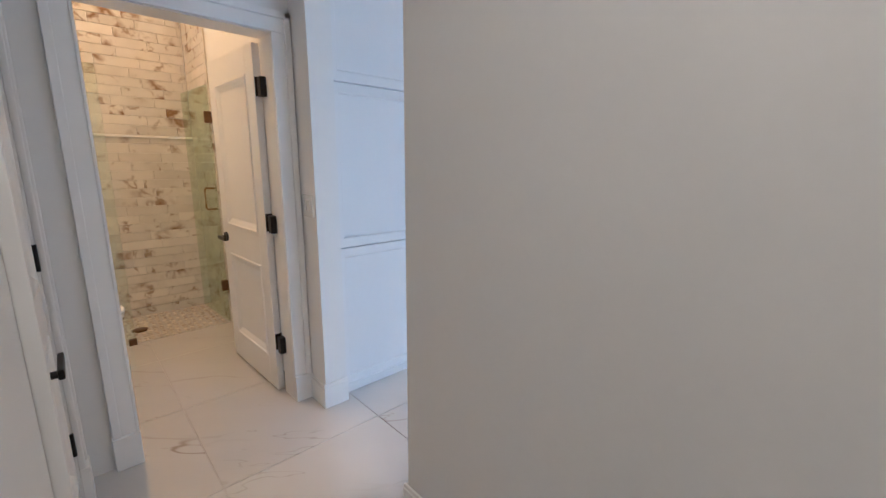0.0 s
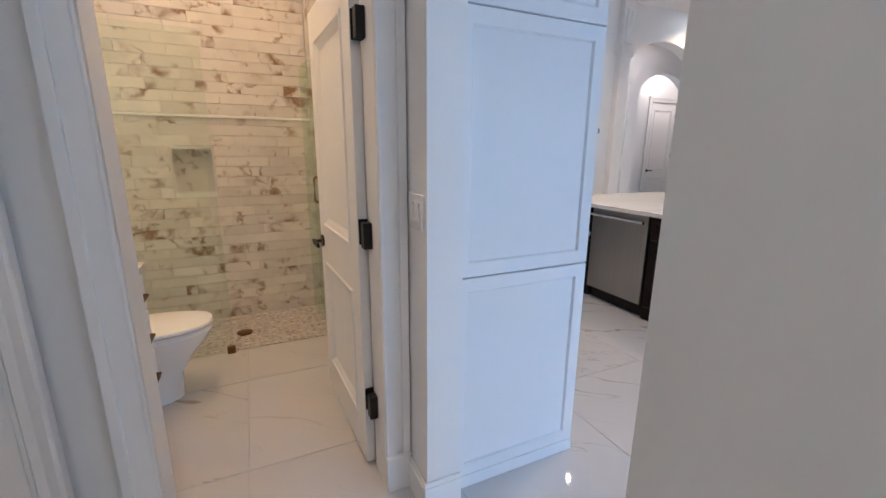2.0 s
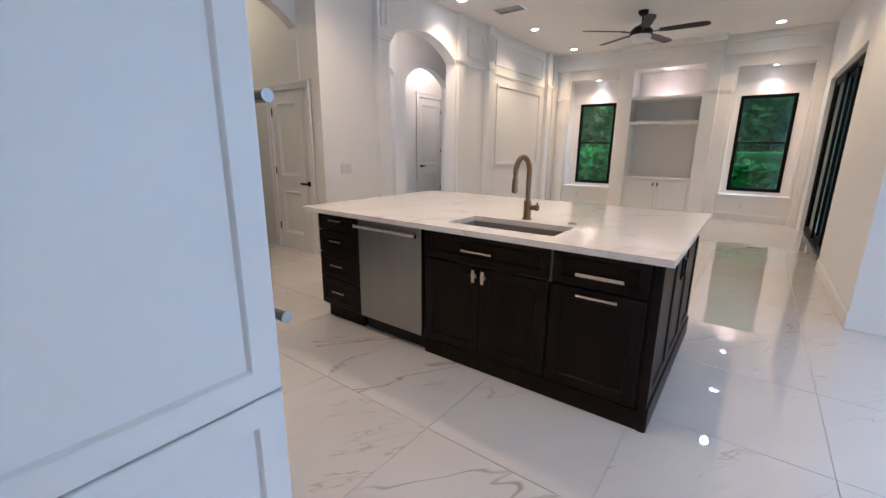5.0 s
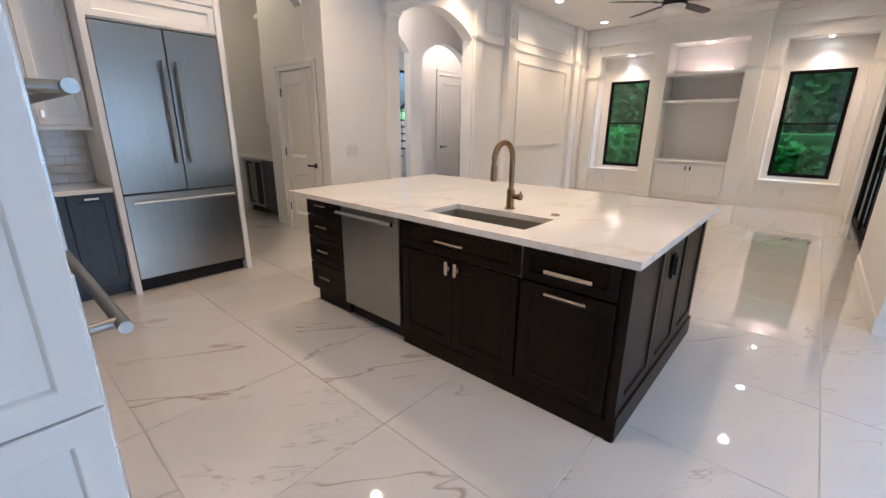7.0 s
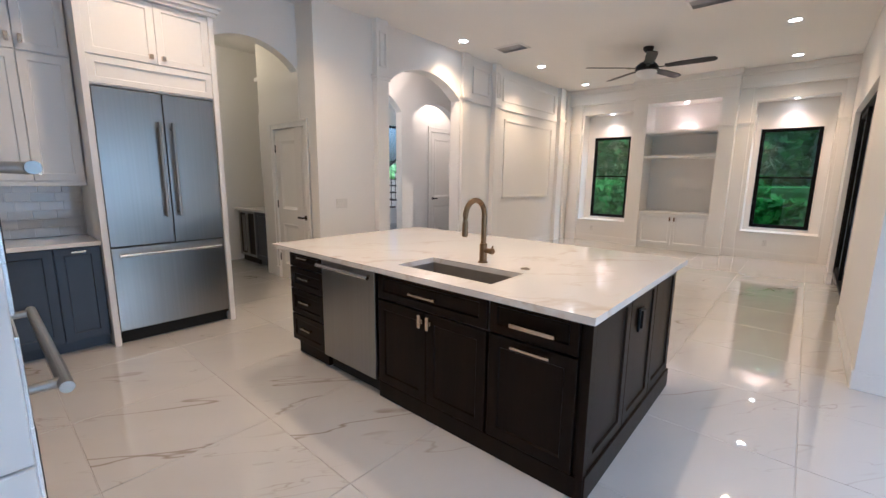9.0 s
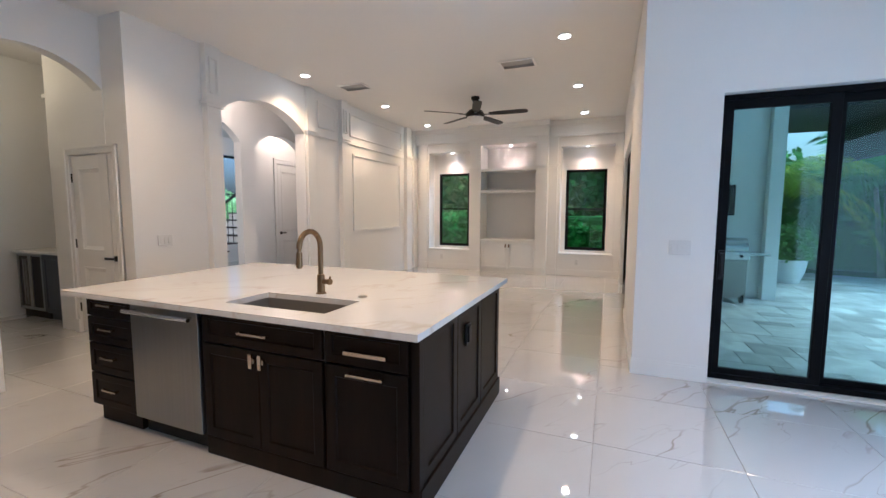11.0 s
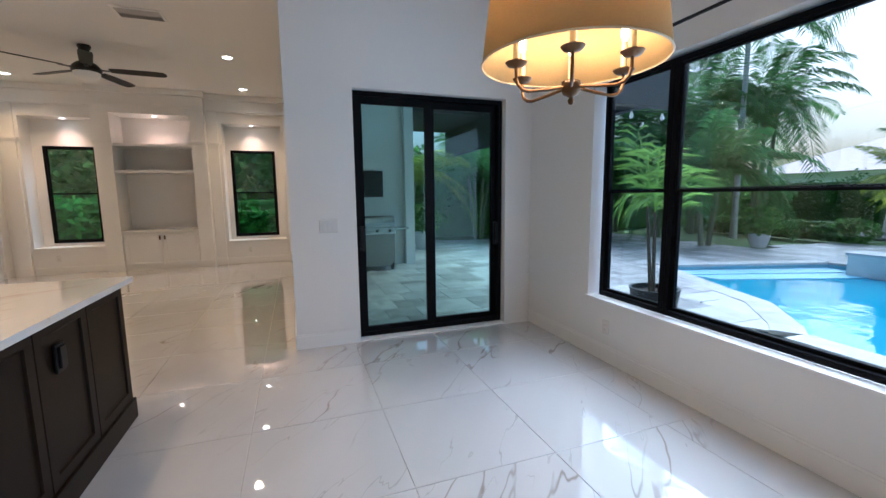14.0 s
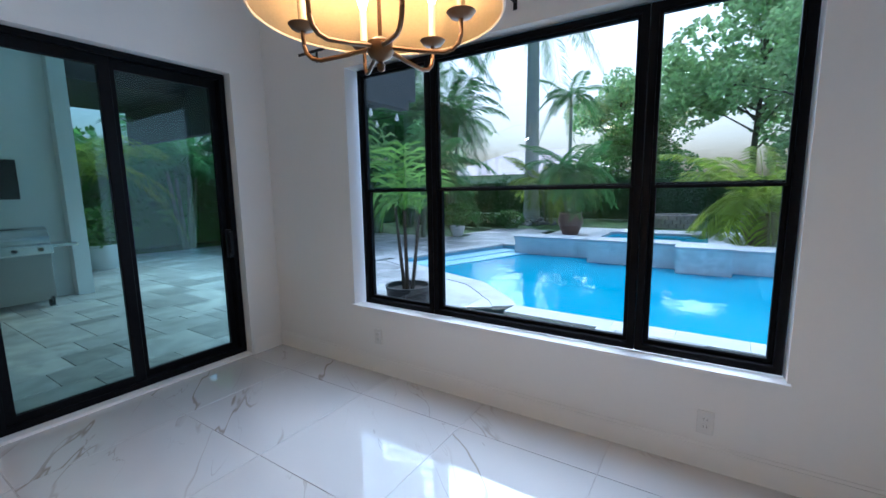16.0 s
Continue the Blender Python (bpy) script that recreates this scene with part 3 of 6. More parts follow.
def panel_door(name, label, width, height, place, hinge_z=(), lever_z=0.93, lever_sides=(1,), hinge_side=1, tall=False):
    """A two-panel door in its own coordinates: hinge edge at x 0, thickness about y 0."""
    d = thing(name, label, "door", place)
    d["kind"] = "structure"
    t = 0.02
    st, mid = 0.11, (0.785, 0.975)
    low, topz = 0.20, height - 0.14
    bm = bmesh.new()
    box(bm, 0, st, -t, t, 0.008, height, 0.002)
    box(bm, width - st, width, -t, t, 0.008, height, 0.002)
    box(bm, st, width - st, -t, t, 0.008, low)
    box(bm, st, width - st, -t, t, mid[0], mid[1])
    box(bm, st, width - st, -t, t, topz, height)
    part("leaf", bm, TRIM, d)
    for z0, z1 in ((low, mid[0]), (mid[1], topz)):
        part("panel", boxed(st - 0.004, width - st + 0.004, -0.007, 0.007, z0 - 0.004, z1 + 0.004), TRIM, d)
        bm = bmesh.new()
        for s in (-1, 1):
            rings = []
            for off, dep in ((0.0, 0.0198), (0.004, 0.026), (0.014, 0.026), (0.020, 0.020), (0.046, 0.009), (0.052, 0.0072)):
                x0, x1, a, b = st + off, width - st - off, z0 + off, z1 - off
                rings.append([bm.verts.new((x, s * dep, z)) for x, z in ((x0, a), (x1, a), (x1, b), (x0, b))])
            for r0, r1 in zip(rings, rings[1:]):
                for q in range(4):
                    bm.faces.new((r0[q], r0[(q + 1) % 4], r1[(q + 1) % 4], r1[q]))
        bmesh.ops.recalc_face_normals(bm, faces=bm.faces)
        part("moulding", bm, TRIM, d)
    for s in lever_sides:
        bm = cyl(bmesh.new(), (width - 0.06, s * t, lever_z), (width - 0.06, s * (t + 0.01), lever_z), 0.032, seg=24)
        cyl(bm, (width - 0.06, s * t, lever_z), (width - 0.06, s * (t + 0.055), lever_z), 0.009)
        y0, y1 = sorted((s * (t + 0.043), s * (t + 0.056)))
        box(bm, width - 0.178, width - 0.048, y0, y1, lever_z - 0.0125, lever_z + 0.0125, 0.004)
        part("lever", bm, BLACK, d, "black metal lever handle")
    for z in hinge_z:
        bm = cyl(bmesh.new(), (-0.004, hinge_side * (t + 0.006), z - 0.05), (-0.004, hinge_side * (t + 0.006), z + 0.05), 0.007, seg=10)
        y0, y1 = sorted((hinge_side * -0.016, hinge_side * (t + 0.004)))
        box(bm, -0.003, 0.0, y0, y1, z - 0.05, z + 0.05)
        part("hinge", bm, BLACK, d, "black butt hinge")
    return d


# bathroom door stands open against the right-hand wall
panel_door("door_bath", "white two-panel door standing wide open into the bathroom", 0.74, 2.01, pose(1.0, 2.935, 0.006, 0, 0, 92.5), (0.325, 1.055, 1.79), 0.89, (1, -1), -1)
bm = bmesh.new()
for z in (0.325, 1.055, 1.79):
    box(bm, 0.985, 1.0185, 2.862, 2.905, z - 0.05, z + 0.05, 0.003)
setting("door_bath_hinges", bm, BLACK, "black hinge leaves let into the door jamb", "hinge")
casing("casing_bath", "y", 2.78, -1, 0.27, 1.02, 2.04, 0.10)
bm = boxed(0.255, 0.272, 2.77, 2.92, 0, 2.045)
box(bm, 1.018, 1.035, 2.77, 2.92, 0, 2.045)
box(bm, 0.255, 1.035, 2.77, 2.92, 2.036, 2.05)
setting("jamb_bath", bm, TRIM, "white painted door jamb", "door frame")

panel_door("door_hall", "closed white two-panel door with black lever handle", 0.852, 2.03, pose(0.022, 2.602, 0.006, 0, 0, -90), (0.275, 1.045, 1.80), 0.895, (1,), 1)
casing("casing_hall", "x", 0.05, 1, 1.745, 2.61, 2.05, 0.09)

panel_door("door_pantry", "closed white two-panel pantry door with black lever handle", 0.77, 2.045, pose(4.745, 7.215, 0.006, 0, 0, -90), (0.3, 1.05, 1.8), 0.90, (-1,), -1)
casing("casing_pantry", "x", 4.72, -1, 6.44, 7.22, 2.06, 0.085)
panel_door("door_far_hall", "closed white two-panel door at the end of the hall", 0.80, 2.46, pose(9.84, 8.325, 0.006, 0, 0, 180), (0.4, 1.3, 2.2), 0.95, (1,), 1)
casing("casing_far_hall", "y", 8.30, -1, 9.03, 9.85, 2.48, 0.11)


def baseboard(name, x0, x1, y0, y1, h=0.14):
    bm = boxed(x0, x1, y0, y1, 0, h * 0.86, 0.002)
    dx, dy = (0.003, 0) if x1 - x0 < y1 - y0 else (0, 0.003)
    box(bm, x0 + dx, x1 - dx, y0 + dy, y1 - dy, h * 0.86, h, 0.003)
    return setting(name, bm, TRIM, "white painted baseboard", "baseboard")


baseboard("baseboard_hall_east", 1.005, 1.02, -1.4, 1.687)
baseboard("baseboard_hall_east_end", 1.02, 1.165, 1.672, 1.687)
baseboard("baseboard_wing", 1.11, 1.125, 2.585, 2.77)
baseboard("baseboard_wing_end", 1.11, 1.262, 2.57, 2.585, 0.15)
baseboard("baseboard_hall_west", 0.05, 0.065, -1.4, 1.65)
baseboard("baseboard_nook_south", 1.15, 5.84, -1.217, -1.207)
baseboard("baseboard_nook_east", 5.832, 5.845, 0.672, 1.25)
baseboard("baseboard_nook_east_side", 5.833, 5.845, -1.20, -0.925)
baseboard("baseboard_living_south", 5.86, 7.93, 1.24, 1.253)
baseboard("baseboard_living_east_side", 11.637, 11.65, 1.26, 2.8)
baseboard("baseboard_living_east", 11.637, 11.65, 4.6, 6.15)
baseboard("baseboard_living_north", 7.72, 11.62, 6.165, 6.18)
baseboard("baseboard_living_wall", 4.74, 5.56, 6.165, 6.18)
baseboard("baseboard_bath_east", 1.11, 1.125, 2.92, 4.3)

# ---- switches and outlets ----


def wall_plate(name, label, place, gangs=2, outlet=False):
    """A plate in its own coordinates, facing -y."""
    p = thing(name, label, "outlet" if outlet else "light switch", place)
    w = 0.045 * gangs + 0.028
    part("plate", boxed(-w / 2, w / 2, -0.011, 0.001, -0.06, 0.06, 0.004), PLATE, p)
    for g in range(gangs):
        c = (g - (gangs - 1) / 2) * 0.046
        if outlet:
            for z in (-0.02, 0.02):
                o = part("socket", boxed(c - 0.015, c + 0.015, -0.014, -0.010, z - 0.014, z + 0.014, 0.003), PLATE, p)
                part("slot", box(boxed(c - 0.008, c - 0.006, -0.0147, -0.013, z - 0.005, z + 0.006), c + 0.006, c + 0.008, -0.0147, -0.013, z - 0.005, z + 0.006), DARK, o)
        else:
            part("rocker", boxed(c - 0.016, c + 0.016, -0.016, -0.010, -0.033, 0.033, 0.002), PLATE, p)
    return p


wall_plate("light_switch", "white two-gang rocker light switch plate beside the bathroom door", pose(1.125, 2.665, 1.17, 0, 0, -90), 2)
wall_plate("light_switch", "white three-gang rocker light switch plate beside the sliding door", pose(5.845, 0.91, 1.14, 0, 0, -90), 3)
wall_plate("light_switch", "white three-gang rocker light switch plate near the pantry", pose(5.05, 6.18, 1.10), 3)
wall_plate("wall_outlet", "white duplex wall outlet below the pool window", pose(2.46, -1.217, 0.25, 0, 0, 180), 1, True)
wall_plate("wall_outlet", "white duplex wall outlet below the pool window", pose(4.62, -1.217, 0.30, 0, 0, 180), 1, True)
wall_plate("wall_outlet", "white duplex wall outlet under a living room window", pose(11.65, 2.14, 0.30, 0, 0, -90), 1, True)
wall_plate("wall_outlet", "white duplex wall outlet under a living room window", pose(11.65, 5.45, 0.30, 0, 0, -90), 1, True)

# ---- ceiling fittings ----
def downlight(x, y, z, r):
    d = thing("recessed_downlight", "lit round white recessed ceiling downlight", "downlight", (x, y, z), "ceiling downlights")
    part("trim_ring", lathe(bmesh.new(), [(r * 0.72, -0.002), (r * 0.78, -0.008), (r, -0.006), (r * 1.02, 0.0)], 32), TRIM, d, smooth=True)
    bm = bmesh.new()
    bmesh.ops.create_circle(bm, cap_ends=True, segments=32, radius=r * 0.74, matrix=Matrix.Translation((0, 0, -0.003)))
    part("lens", bm, CAN_GLOW, d, "glowing lens")
    return d


for x, y in CANS:
    downlight(x, y, H, 0.085)
for x, y, z in ((11.80, 5.2, 2.92), (11.80, 1.98, 2.92), (11.70, 3.7, 3.01)):
    downlight(x, y, z, 0.055)
# made-up fitting, out of view, to go with the entry fill
downlight(0.53, 0.1, H, 0.085)
# two unseen fittings made up for the bathroom fills
downlight(0.3, 3.6, H, 0.085)
downlight(0.4, 4.6, H, 0.085)


def vent(x, y):
    v = thing("ceiling_vent", "white metal ceiling air vent with angled slats", "air vent", (x, y, H))
    bm = bmesh.new()
    a, b = 0.16, 0.24
    box(bm, -a, a, -b, -b + 0.03, -0.014, 0, 0.003)
    box(bm, -a, a, b - 0.03, b, -0.014, 0, 0.003)
    box(bm, -a, -a + 0.03, -b + 0.03, b - 0.03, -0.014, 0, 0.003)
    box(bm, a - 0.03, a, -b + 0.03, b - 0.03, -0.014, 0, 0.003)
    part("frame", bm, TRIM, v)
    # black sheet stands in for the shade of the duct opening
    part("duct_shade", boxed(-a + 0.02, a - 0.02, -b + 0.02, b - 0.02, -0.002, 0), DARK, v)
    for k in range(9):
        s = boxed(-0.011, 0.011, -b + 0.03, b - 0.03, -0.0008, 0.0008)
        part("slat", s, VENT_SHADE, v, place=pose(-a + 0.045 + k * 0.029, 0, -0.009, 0, 58 if k < 5 else -58, 0))


vent(7.79, 5.42)
vent(7.70, 2.72)


def ceiling_fan():
    f = thing("ceiling_fan", "black five-blade ceiling fan with a white light bowl", "ceiling fan", (9.07, 3.76, H))
    part("canopy", lathe(bmesh.new(), [(0.075, 0), (0.075, -0.03), (0.05, -0.07), (0.018, -0.075)], 28), BLACK, f, smooth=True)
    part("downrod", cyl(bmesh.new(), (0, 0, -0.07), (0, 0, -0.22), 0.014), BLACK, f)
    part("motor", lathe(bmesh.new(), [(0.018, -0.19), (0.05, -0.20), (0.115, -0.235), (0.165, -0.29), (0.17, -0.335), (0.14, -0.36), (0.001, -0.36)], 36), BLACK, f, smooth=True)
    part("light_bowl", lathe(bmesh.new(), [(0.15, -0.355), (0.15, -0.385), (0.125, -0.425), (0.07, -0.452), (0.001, -0.46)], 32), LACQ, f, "frosted white glass bowl", smooth=True)
    for k in range(5):
        turn = pose(0, 0, 0, 0, 0, 72 * k + 56)
        bm = boxed(0.13, 0.30, -0.025, 0.025, -0.318, -0.31, 0.003)
        part("bracket", bm, BLACK, f, place=turn)
        bm = bmesh.new()
        pts = [(0.26, -0.055), (0.45, -0.072), (0.80, -0.075), (0.90, -0.062), (0.93, -0.02), (0.93, 0.03), (0.90, 0.066), (0.8, 0.075), (0.45, 0.07), (0.26, 0.055)]
        outline(bm, pts, 0.009)
        part("blade", bm, BLACK, f, place=turn @ pose(0, 0, -0.31, -11, 0, 0))


ceiling_fan()


def chandelier():
    """Drum shade over six candle arms, hung over the breakfast nook."""
    c = thing("chandelier", "bronze six-arm candle chandelier under a beige drum shade", "chandelier", (3.318, 0.162, 1.80))
    part("hub", lathe(bmesh.new(), [(0.001, -0.045), (0.010, -0.04), (0.012, -0.025), (0.006, -0.018), (0.03, -0.005), (0.038, 0.01), (0.036, 0.035), (0.02, 0.045), (0.009, 0.05)], 24), BRONZE, c, smooth=True)
    part("stem", cyl(bmesh.new(), (0, 0, 0.04), (0, 0, H - 1.80), 0.006), BRONZE, c)
    part("canopy", lathe(bmesh.new(), [(0.065, H - 1.80), (0.065, H - 1.815), (0.02, H - 1.84), (0.008, H - 1.845)], 24), BRONZE, c, smooth=True)
    for k in range(6):
        turn = pose(0, 0, 0, 0, 0, 60 * k + 24)
        pts = [(0.03, 0, 0.02), (0.10, 0, 0.008), (0.18, 0, -0.002), (0.205, 0, 0.004), (0.222, 0, 0.02), (0.229, 0, 0.042), (0.23, 0, 0.085)]
        arm = part("arm", tube(bmesh.new(), pts, 0.0065, 8), BRONZE, c, smooth=True, place=turn)
        part("drip_pan", lathe(bmesh.new(), [(0.008, 0.08), (0.03, 0.085), (0.041, 0.098), (0.039, 0.1), (0.018, 0.094), (0.018, 0.108), (0.001, 0.108)], 20, (0.23, 0, 0)), BRONZE, arm, smooth=True)
        part("candle_sleeve", cyl(bmesh.new(), (0.23, 0, 0.105), (0.23, 0, 0.205), 0.0115), SLEEVE, arm, "cream candle sleeve")
        part("bulb", lathe(bmesh.new(), [(0.007, 0.205), (0.013, 0.222), (0.016, 0.238), (0.012, 0.258), (0.005, 0.275), (0.001, 0.28)], 14, (0.23, 0, 0)), BULB_GLOW, arm, "lit flame-shaped bulb", smooth=True)
    bm = lathe(bmesh.new(), [(0.345, 0.11), (0.297, 0.50)], 56)
    shade = part("shade", bm, SHADE, c, "beige linen drum shade", smooth=True)
    sol = shade.modifiers.new("thick", "SOLIDIFY")
    sol.thickness = 0.003
    for r, z in ((0.345, 0.11), (0.297, 0.50)):
        bm = bmesh.new()
        pts = [(r * math.cos(2 * math.pi * k / 56), r * math.sin(2 * math.pi * k / 56), z) for k in range(57)]
        tube(bm, pts, 0.004, 6)
        part("shade_trim", bm, SLEEVE, c, "pale binding")
    bm = bmesh.new()
    for k in range(3):
        a = 2 * math.pi * k / 3
        cyl(bm, (0, 0, 0.48), (0.298 * math.cos(a), 0.298 * math.sin(a), 0.48), 0.003, seg=6)
    part("spider", bm, BRONZE, c)
    lamp("chandelier_light", "POINT", (3.318, 0.162, 2.05), (3.318, 0.162, 0), 11, (1.0, 0.60, 0.28), soft=0.12)


SLEEVE = material("candle_sleeve", (0.75, 0.62, 0.40), 0.5, var=0.06)
SHADE = bpy.data.materials.new("linen_shade")
SHADE.use_nodes = True
sn, sl = SHADE.node_tree.nodes, SHADE.node_tree.links
sn.remove(sn["Principled BSDF"])
diff, trans, smix, weave = sn.new("ShaderNodeBsdfDiffuse"), sn.new("ShaderNodeBsdfTranslucent"), sn.new("ShaderNodeMixShader"), sn.new("ShaderNodeTexNoise")
weave.inputs["Scale"].default_value = 60
wr = sn.new("ShaderNodeValToRGB")
wr.color_ramp.elements[0].color, wr.color_ramp.elements[1].color = (0.55, 0.41, 0.20, 1), (0.62, 0.47, 0.25, 1)
sl.new(weave.outputs[0], wr.inputs[0])
sl.new(wr.outputs[0], diff.inputs[0])
sl.new(wr.outputs[0], trans.inputs[0])
smix.inputs[0].default_value = 0.36
sl.new(diff.outputs[0], smix.inputs[1])
sl.new(trans.outputs[0], smix.inputs[2])
sl.new(smix.outputs[0], sn["Material Output"].inputs[0])
chandelier()

# ---- windows and sliding doors ----


def frame_rect(bm, axis, at, depth, u0, u1, v0, v1, w):
    """Adds a rectangular frame as one closed ring."""
    def loop(o, d):
        return [bm.verts.new((at + d, u, v) if axis == "x" else (u, at + d, v)) for u, v in ((u0 + o, v0 + o), (u1 - o, v0 + o), (u1 - o, v1 - o), (u0 + o, v1 - o))]
    e, h = min(0.003, w * 0.15), depth / 2
    loops = [loop(*p) for p in ((0, -h + e), (e, -h), (w - e, -h), (w, -h + e), (w, h - e), (w - e, h), (e, h), (0, h - e))]
    for a, b in zip(loops, loops[1:] + loops[:1]):
        for k in range(4):
            bm.faces.new((a[k], a[(k + 1) % 4], b[(k + 1) % 4], b[k]))
    return bm


def pane(axis, at, u0, u1, v0, v1, mat, parent):
    bm = boxed(at - 0.003, at + 0.003, u0, u1, v0, v1) if axis == "x" else boxed(u0, u1, at - 0.003, at + 0.003, v0, v1)
    p = part("pane", bm, mat, parent, "clear glass pane")
    p.visible_shadow = False
    return p


def hung_window(name, label, axis, at, u0, u1, v0, v1, meet, mat, w=0.045, depth=0.07):
    win = tagged(new(name), label, "window", kind="structure")
    part("window_frame", frame_rect(bmesh.new(), axis, at, depth, u0, u1, v0, v1, w), FRAME, win)
    part("upper_sash", frame_rect(bmesh.new(), axis, at + 0.008, 0.03, u0 + w, u1 - w, meet, v1 - w, 0.018), FRAME, win)
    part("lower_sash", frame_rect(bmesh.new(), axis, at - 0.012, 0.035, u0 + w, u1 - w, v0 + w, meet + 0.03, 0.024), FRAME, win)
    pane(axis, at + 0.012, u0 + w, u1 - w, meet, v1 - w, mat, win)
    pane(axis, at - 0.012, u0 + w, u1 - w, v0 + w, meet + 0.03, mat, win)
    return win


# the pool window: three units side by side
for k, (a, b) in enumerate(((2.172, 2.812), (2.816, 4.143), (4.147, 4.81))):
    hung_window(f"window_pool_{k + 1}", "black-framed single-hung window onto the pool", "y", -1.325, a, b, 0.532, 2.32, 1.415, PANE, w=0.038)
setting("sill_pool", boxed(2.15, 4.882, -1.29, -1.195, 0.509, 0.528, 0.003), TRIM, "white painted window sill", "window sill")
for k, (a, b) in enumerate(((1.555, 2.44), (4.81, 5.64))):
    hung_window(f"window_living_{k + 1}", "black-framed single-hung window onto dense greenery", "x", 12.02, a, b, 0.56, 2.42, 1.50, LIVING_PANE, w=0.04)
    setting(f"window_living_back_{k + 1}", box(boxed(12.0, 12.04, a - 0.2, a + 0.004, 0.45, 2.95), 12.0, 12.04, b - 0.004, b + 0.2, 0.45, 2.95), PAINT, "white painted wall round the window", "wall")
    setting(f"window_living_head_{k + 1}", box(boxed(12.0, 12.04, a, b, 2.416, 2.95), 12.0, 12.04, a, b, 0.45, 0.566), PAINT, "white painted wall round the window", "wall")
    setting(f"sill_living_{k + 1}", boxed(11.62, 12.0, 1.38 if k == 0 else 4.67, 2.57 if k == 0 else 5.83, 0.478, 0.502, 0.004), TRIM, "white painted deep window sill", "window sill")
hung_window("window_foyer", "tall black-framed window beyond the stairs", "y", 11.45, 9.67, 11.43, 0.92, 2.98, 1.9, PANE)


def slider(name, label, axis, at, u0, u1, top, mat, sign, panels=2):
    s = tagged(new(name), label, "sliding door", kind="structure")
    part("door_frame", frame_rect(bmesh.new(), axis, at, 0.12, u0, u1, 0.02, top, 0.045), FRAME, s)
    n = panels
    wide = (u1 - u0 - 0.05) / n
    for k in range(n):
        a, b = u0 + 0.025 + k * wide, u0 + 0.025 + (k + 1) * wide + (0.023 if k < n - 1 else 0)
        off = at + sign * (-0.026 if k % 2 else 0.026)
        p = part("sliding_panel", frame_rect(bmesh.new(), axis, off, 0.04, a, b, 0.045, top - 0.045, 0.068), FRAME, s)
        pane(axis, off, a + 0.064, b - 0.064, 0.105, top - 0.105, mat, p)
    return s


sd = slider("door_slider_nook", "black aluminium two-panel sliding glass door with tinted panes", "x", 5.985, -0.908, 0.653, 2.385, TINTED, 1)
for y in (0.595, -0.845):
    x = 5.985 - 0.05 if y > 0 else 5.985 - 0.03
    bm = boxed(x - 0.055, x - 0.043, y - 0.012, y + 0.012, 0.90, 1.10, 0.003)
    for z in (0.91, 1.09):
        box(bm, x - 0.05, x + 0.01, y - 0.010, y + 0.010, z - 0.010, z + 0.010)
    box(bm, x - 0.02, x + 0.01, y - 0.022, y + 0.022, 0.88, 1.12, 0.003)
    part("handle", bm, BLACK, sd, "black pull handle")
sl2 = slider("door_slider_living", "black aluminium sliding glass doors in the living room wall", "y", 1.12, 7.95, 10.9, 2.49, TINTED, 1, 3)
bm = boxed(9.02, 9.045, 1.19, 1.202, 0.92, 1.12, 0.003)
box(bm, 9.02, 9.045, 1.14, 1.195, 0.92, 0.935)
box(bm, 9.02, 9.045, 1.14, 1.195, 1.105, 1.12)
part("handle", bm, BLACK, sl2, "black pull handle")
setting("threshold_nook", boxed(5.85, 6.055, -0.908, 0.653, 0.001, 0.019), TRIM, "pale stone threshold", "threshold")

# curtain rod over the pool window
rod = thing("curtain_rod", "thin black metal curtain rod over the window", "curtain rod", (0, 0, 0))
part("rod", cyl(bmesh.new(), (1.75, -1.13, 2.47), (5.25, -1.13, 2.47), 0.011), BLACK, rod)
for x in (1.9, 3.5, 5.15):
    bm = boxed(x - 0.012, x + 0.012, -1.217, -1.212, 2.42, 2.52, 0.002)
    box(bm, x - 0.006, x + 0.006, -1.215, -1.125, 2.455, 2.463)
    part("bracket", bm, BLACK, rod)

# ---- living room joinery ----


def pilaster(name, axis, at, sign, u0, u1, cap_z, proud=0.09, label="white painted flat pilaster with moulded cap"):
    bm = bmesh.new()

    def slab(a0, a1, b0, b1, d):
        d0, d1 = sorted((at, at + sign * d))
        if axis == "x":
            box(bm, d0, d1, a0, a1, b0, b1, 0.003)
        else:
            box(bm, a0, a1, d0, d1, b0, b1, 0.003)
    slab(u0, u1, 0, cap_z, proud)
    slab(u0, u1, cap_z + 0.07, H, proud)
    slab(u0 - 0.02, u1 + 0.02, cap_z, cap_z + 0.035, proud + 0.02)
    slab(u0 - 0.035, u1 + 0.035, cap_z + 0.035, cap_z + 0.07, proud + 0.035)
    slab(u0 - 0.012, u1 + 0.012, 0, 0.15, proud + 0.012)
    return setting(name, bm, TRIM, label, "pilaster")


def moulding_frame(name, axis, at, sign, u0, u1, v0, v1, w=0.03):
    bm = bmesh.new()
    for off, width, d in ((0, w, 0.022), (w, w * 0.5, 0.012)):
        d0, d1 = sorted((at, at + sign * d))
        a0, a1, b0, b1 = u0 + off, u1 - off, v0 + off, v1 - off
        for c in ((a0, a0 + width, b0, b1), (a1 - width, a1, b0, b1), (a0 + width, a1 - width, b0, b0 + width), (a0 + width, a1 - width, b1 - width, b1)):
            if axis == "x":
                box(bm, d0, d1, *c, 0.003)
            else:
                box(bm, c[0], c[1], d0, d1, c[2], c[3], 0.003)
    return setting(name, bm, TRIM, "white painted picture-frame wall moulding", "trim")


NY = 6.18
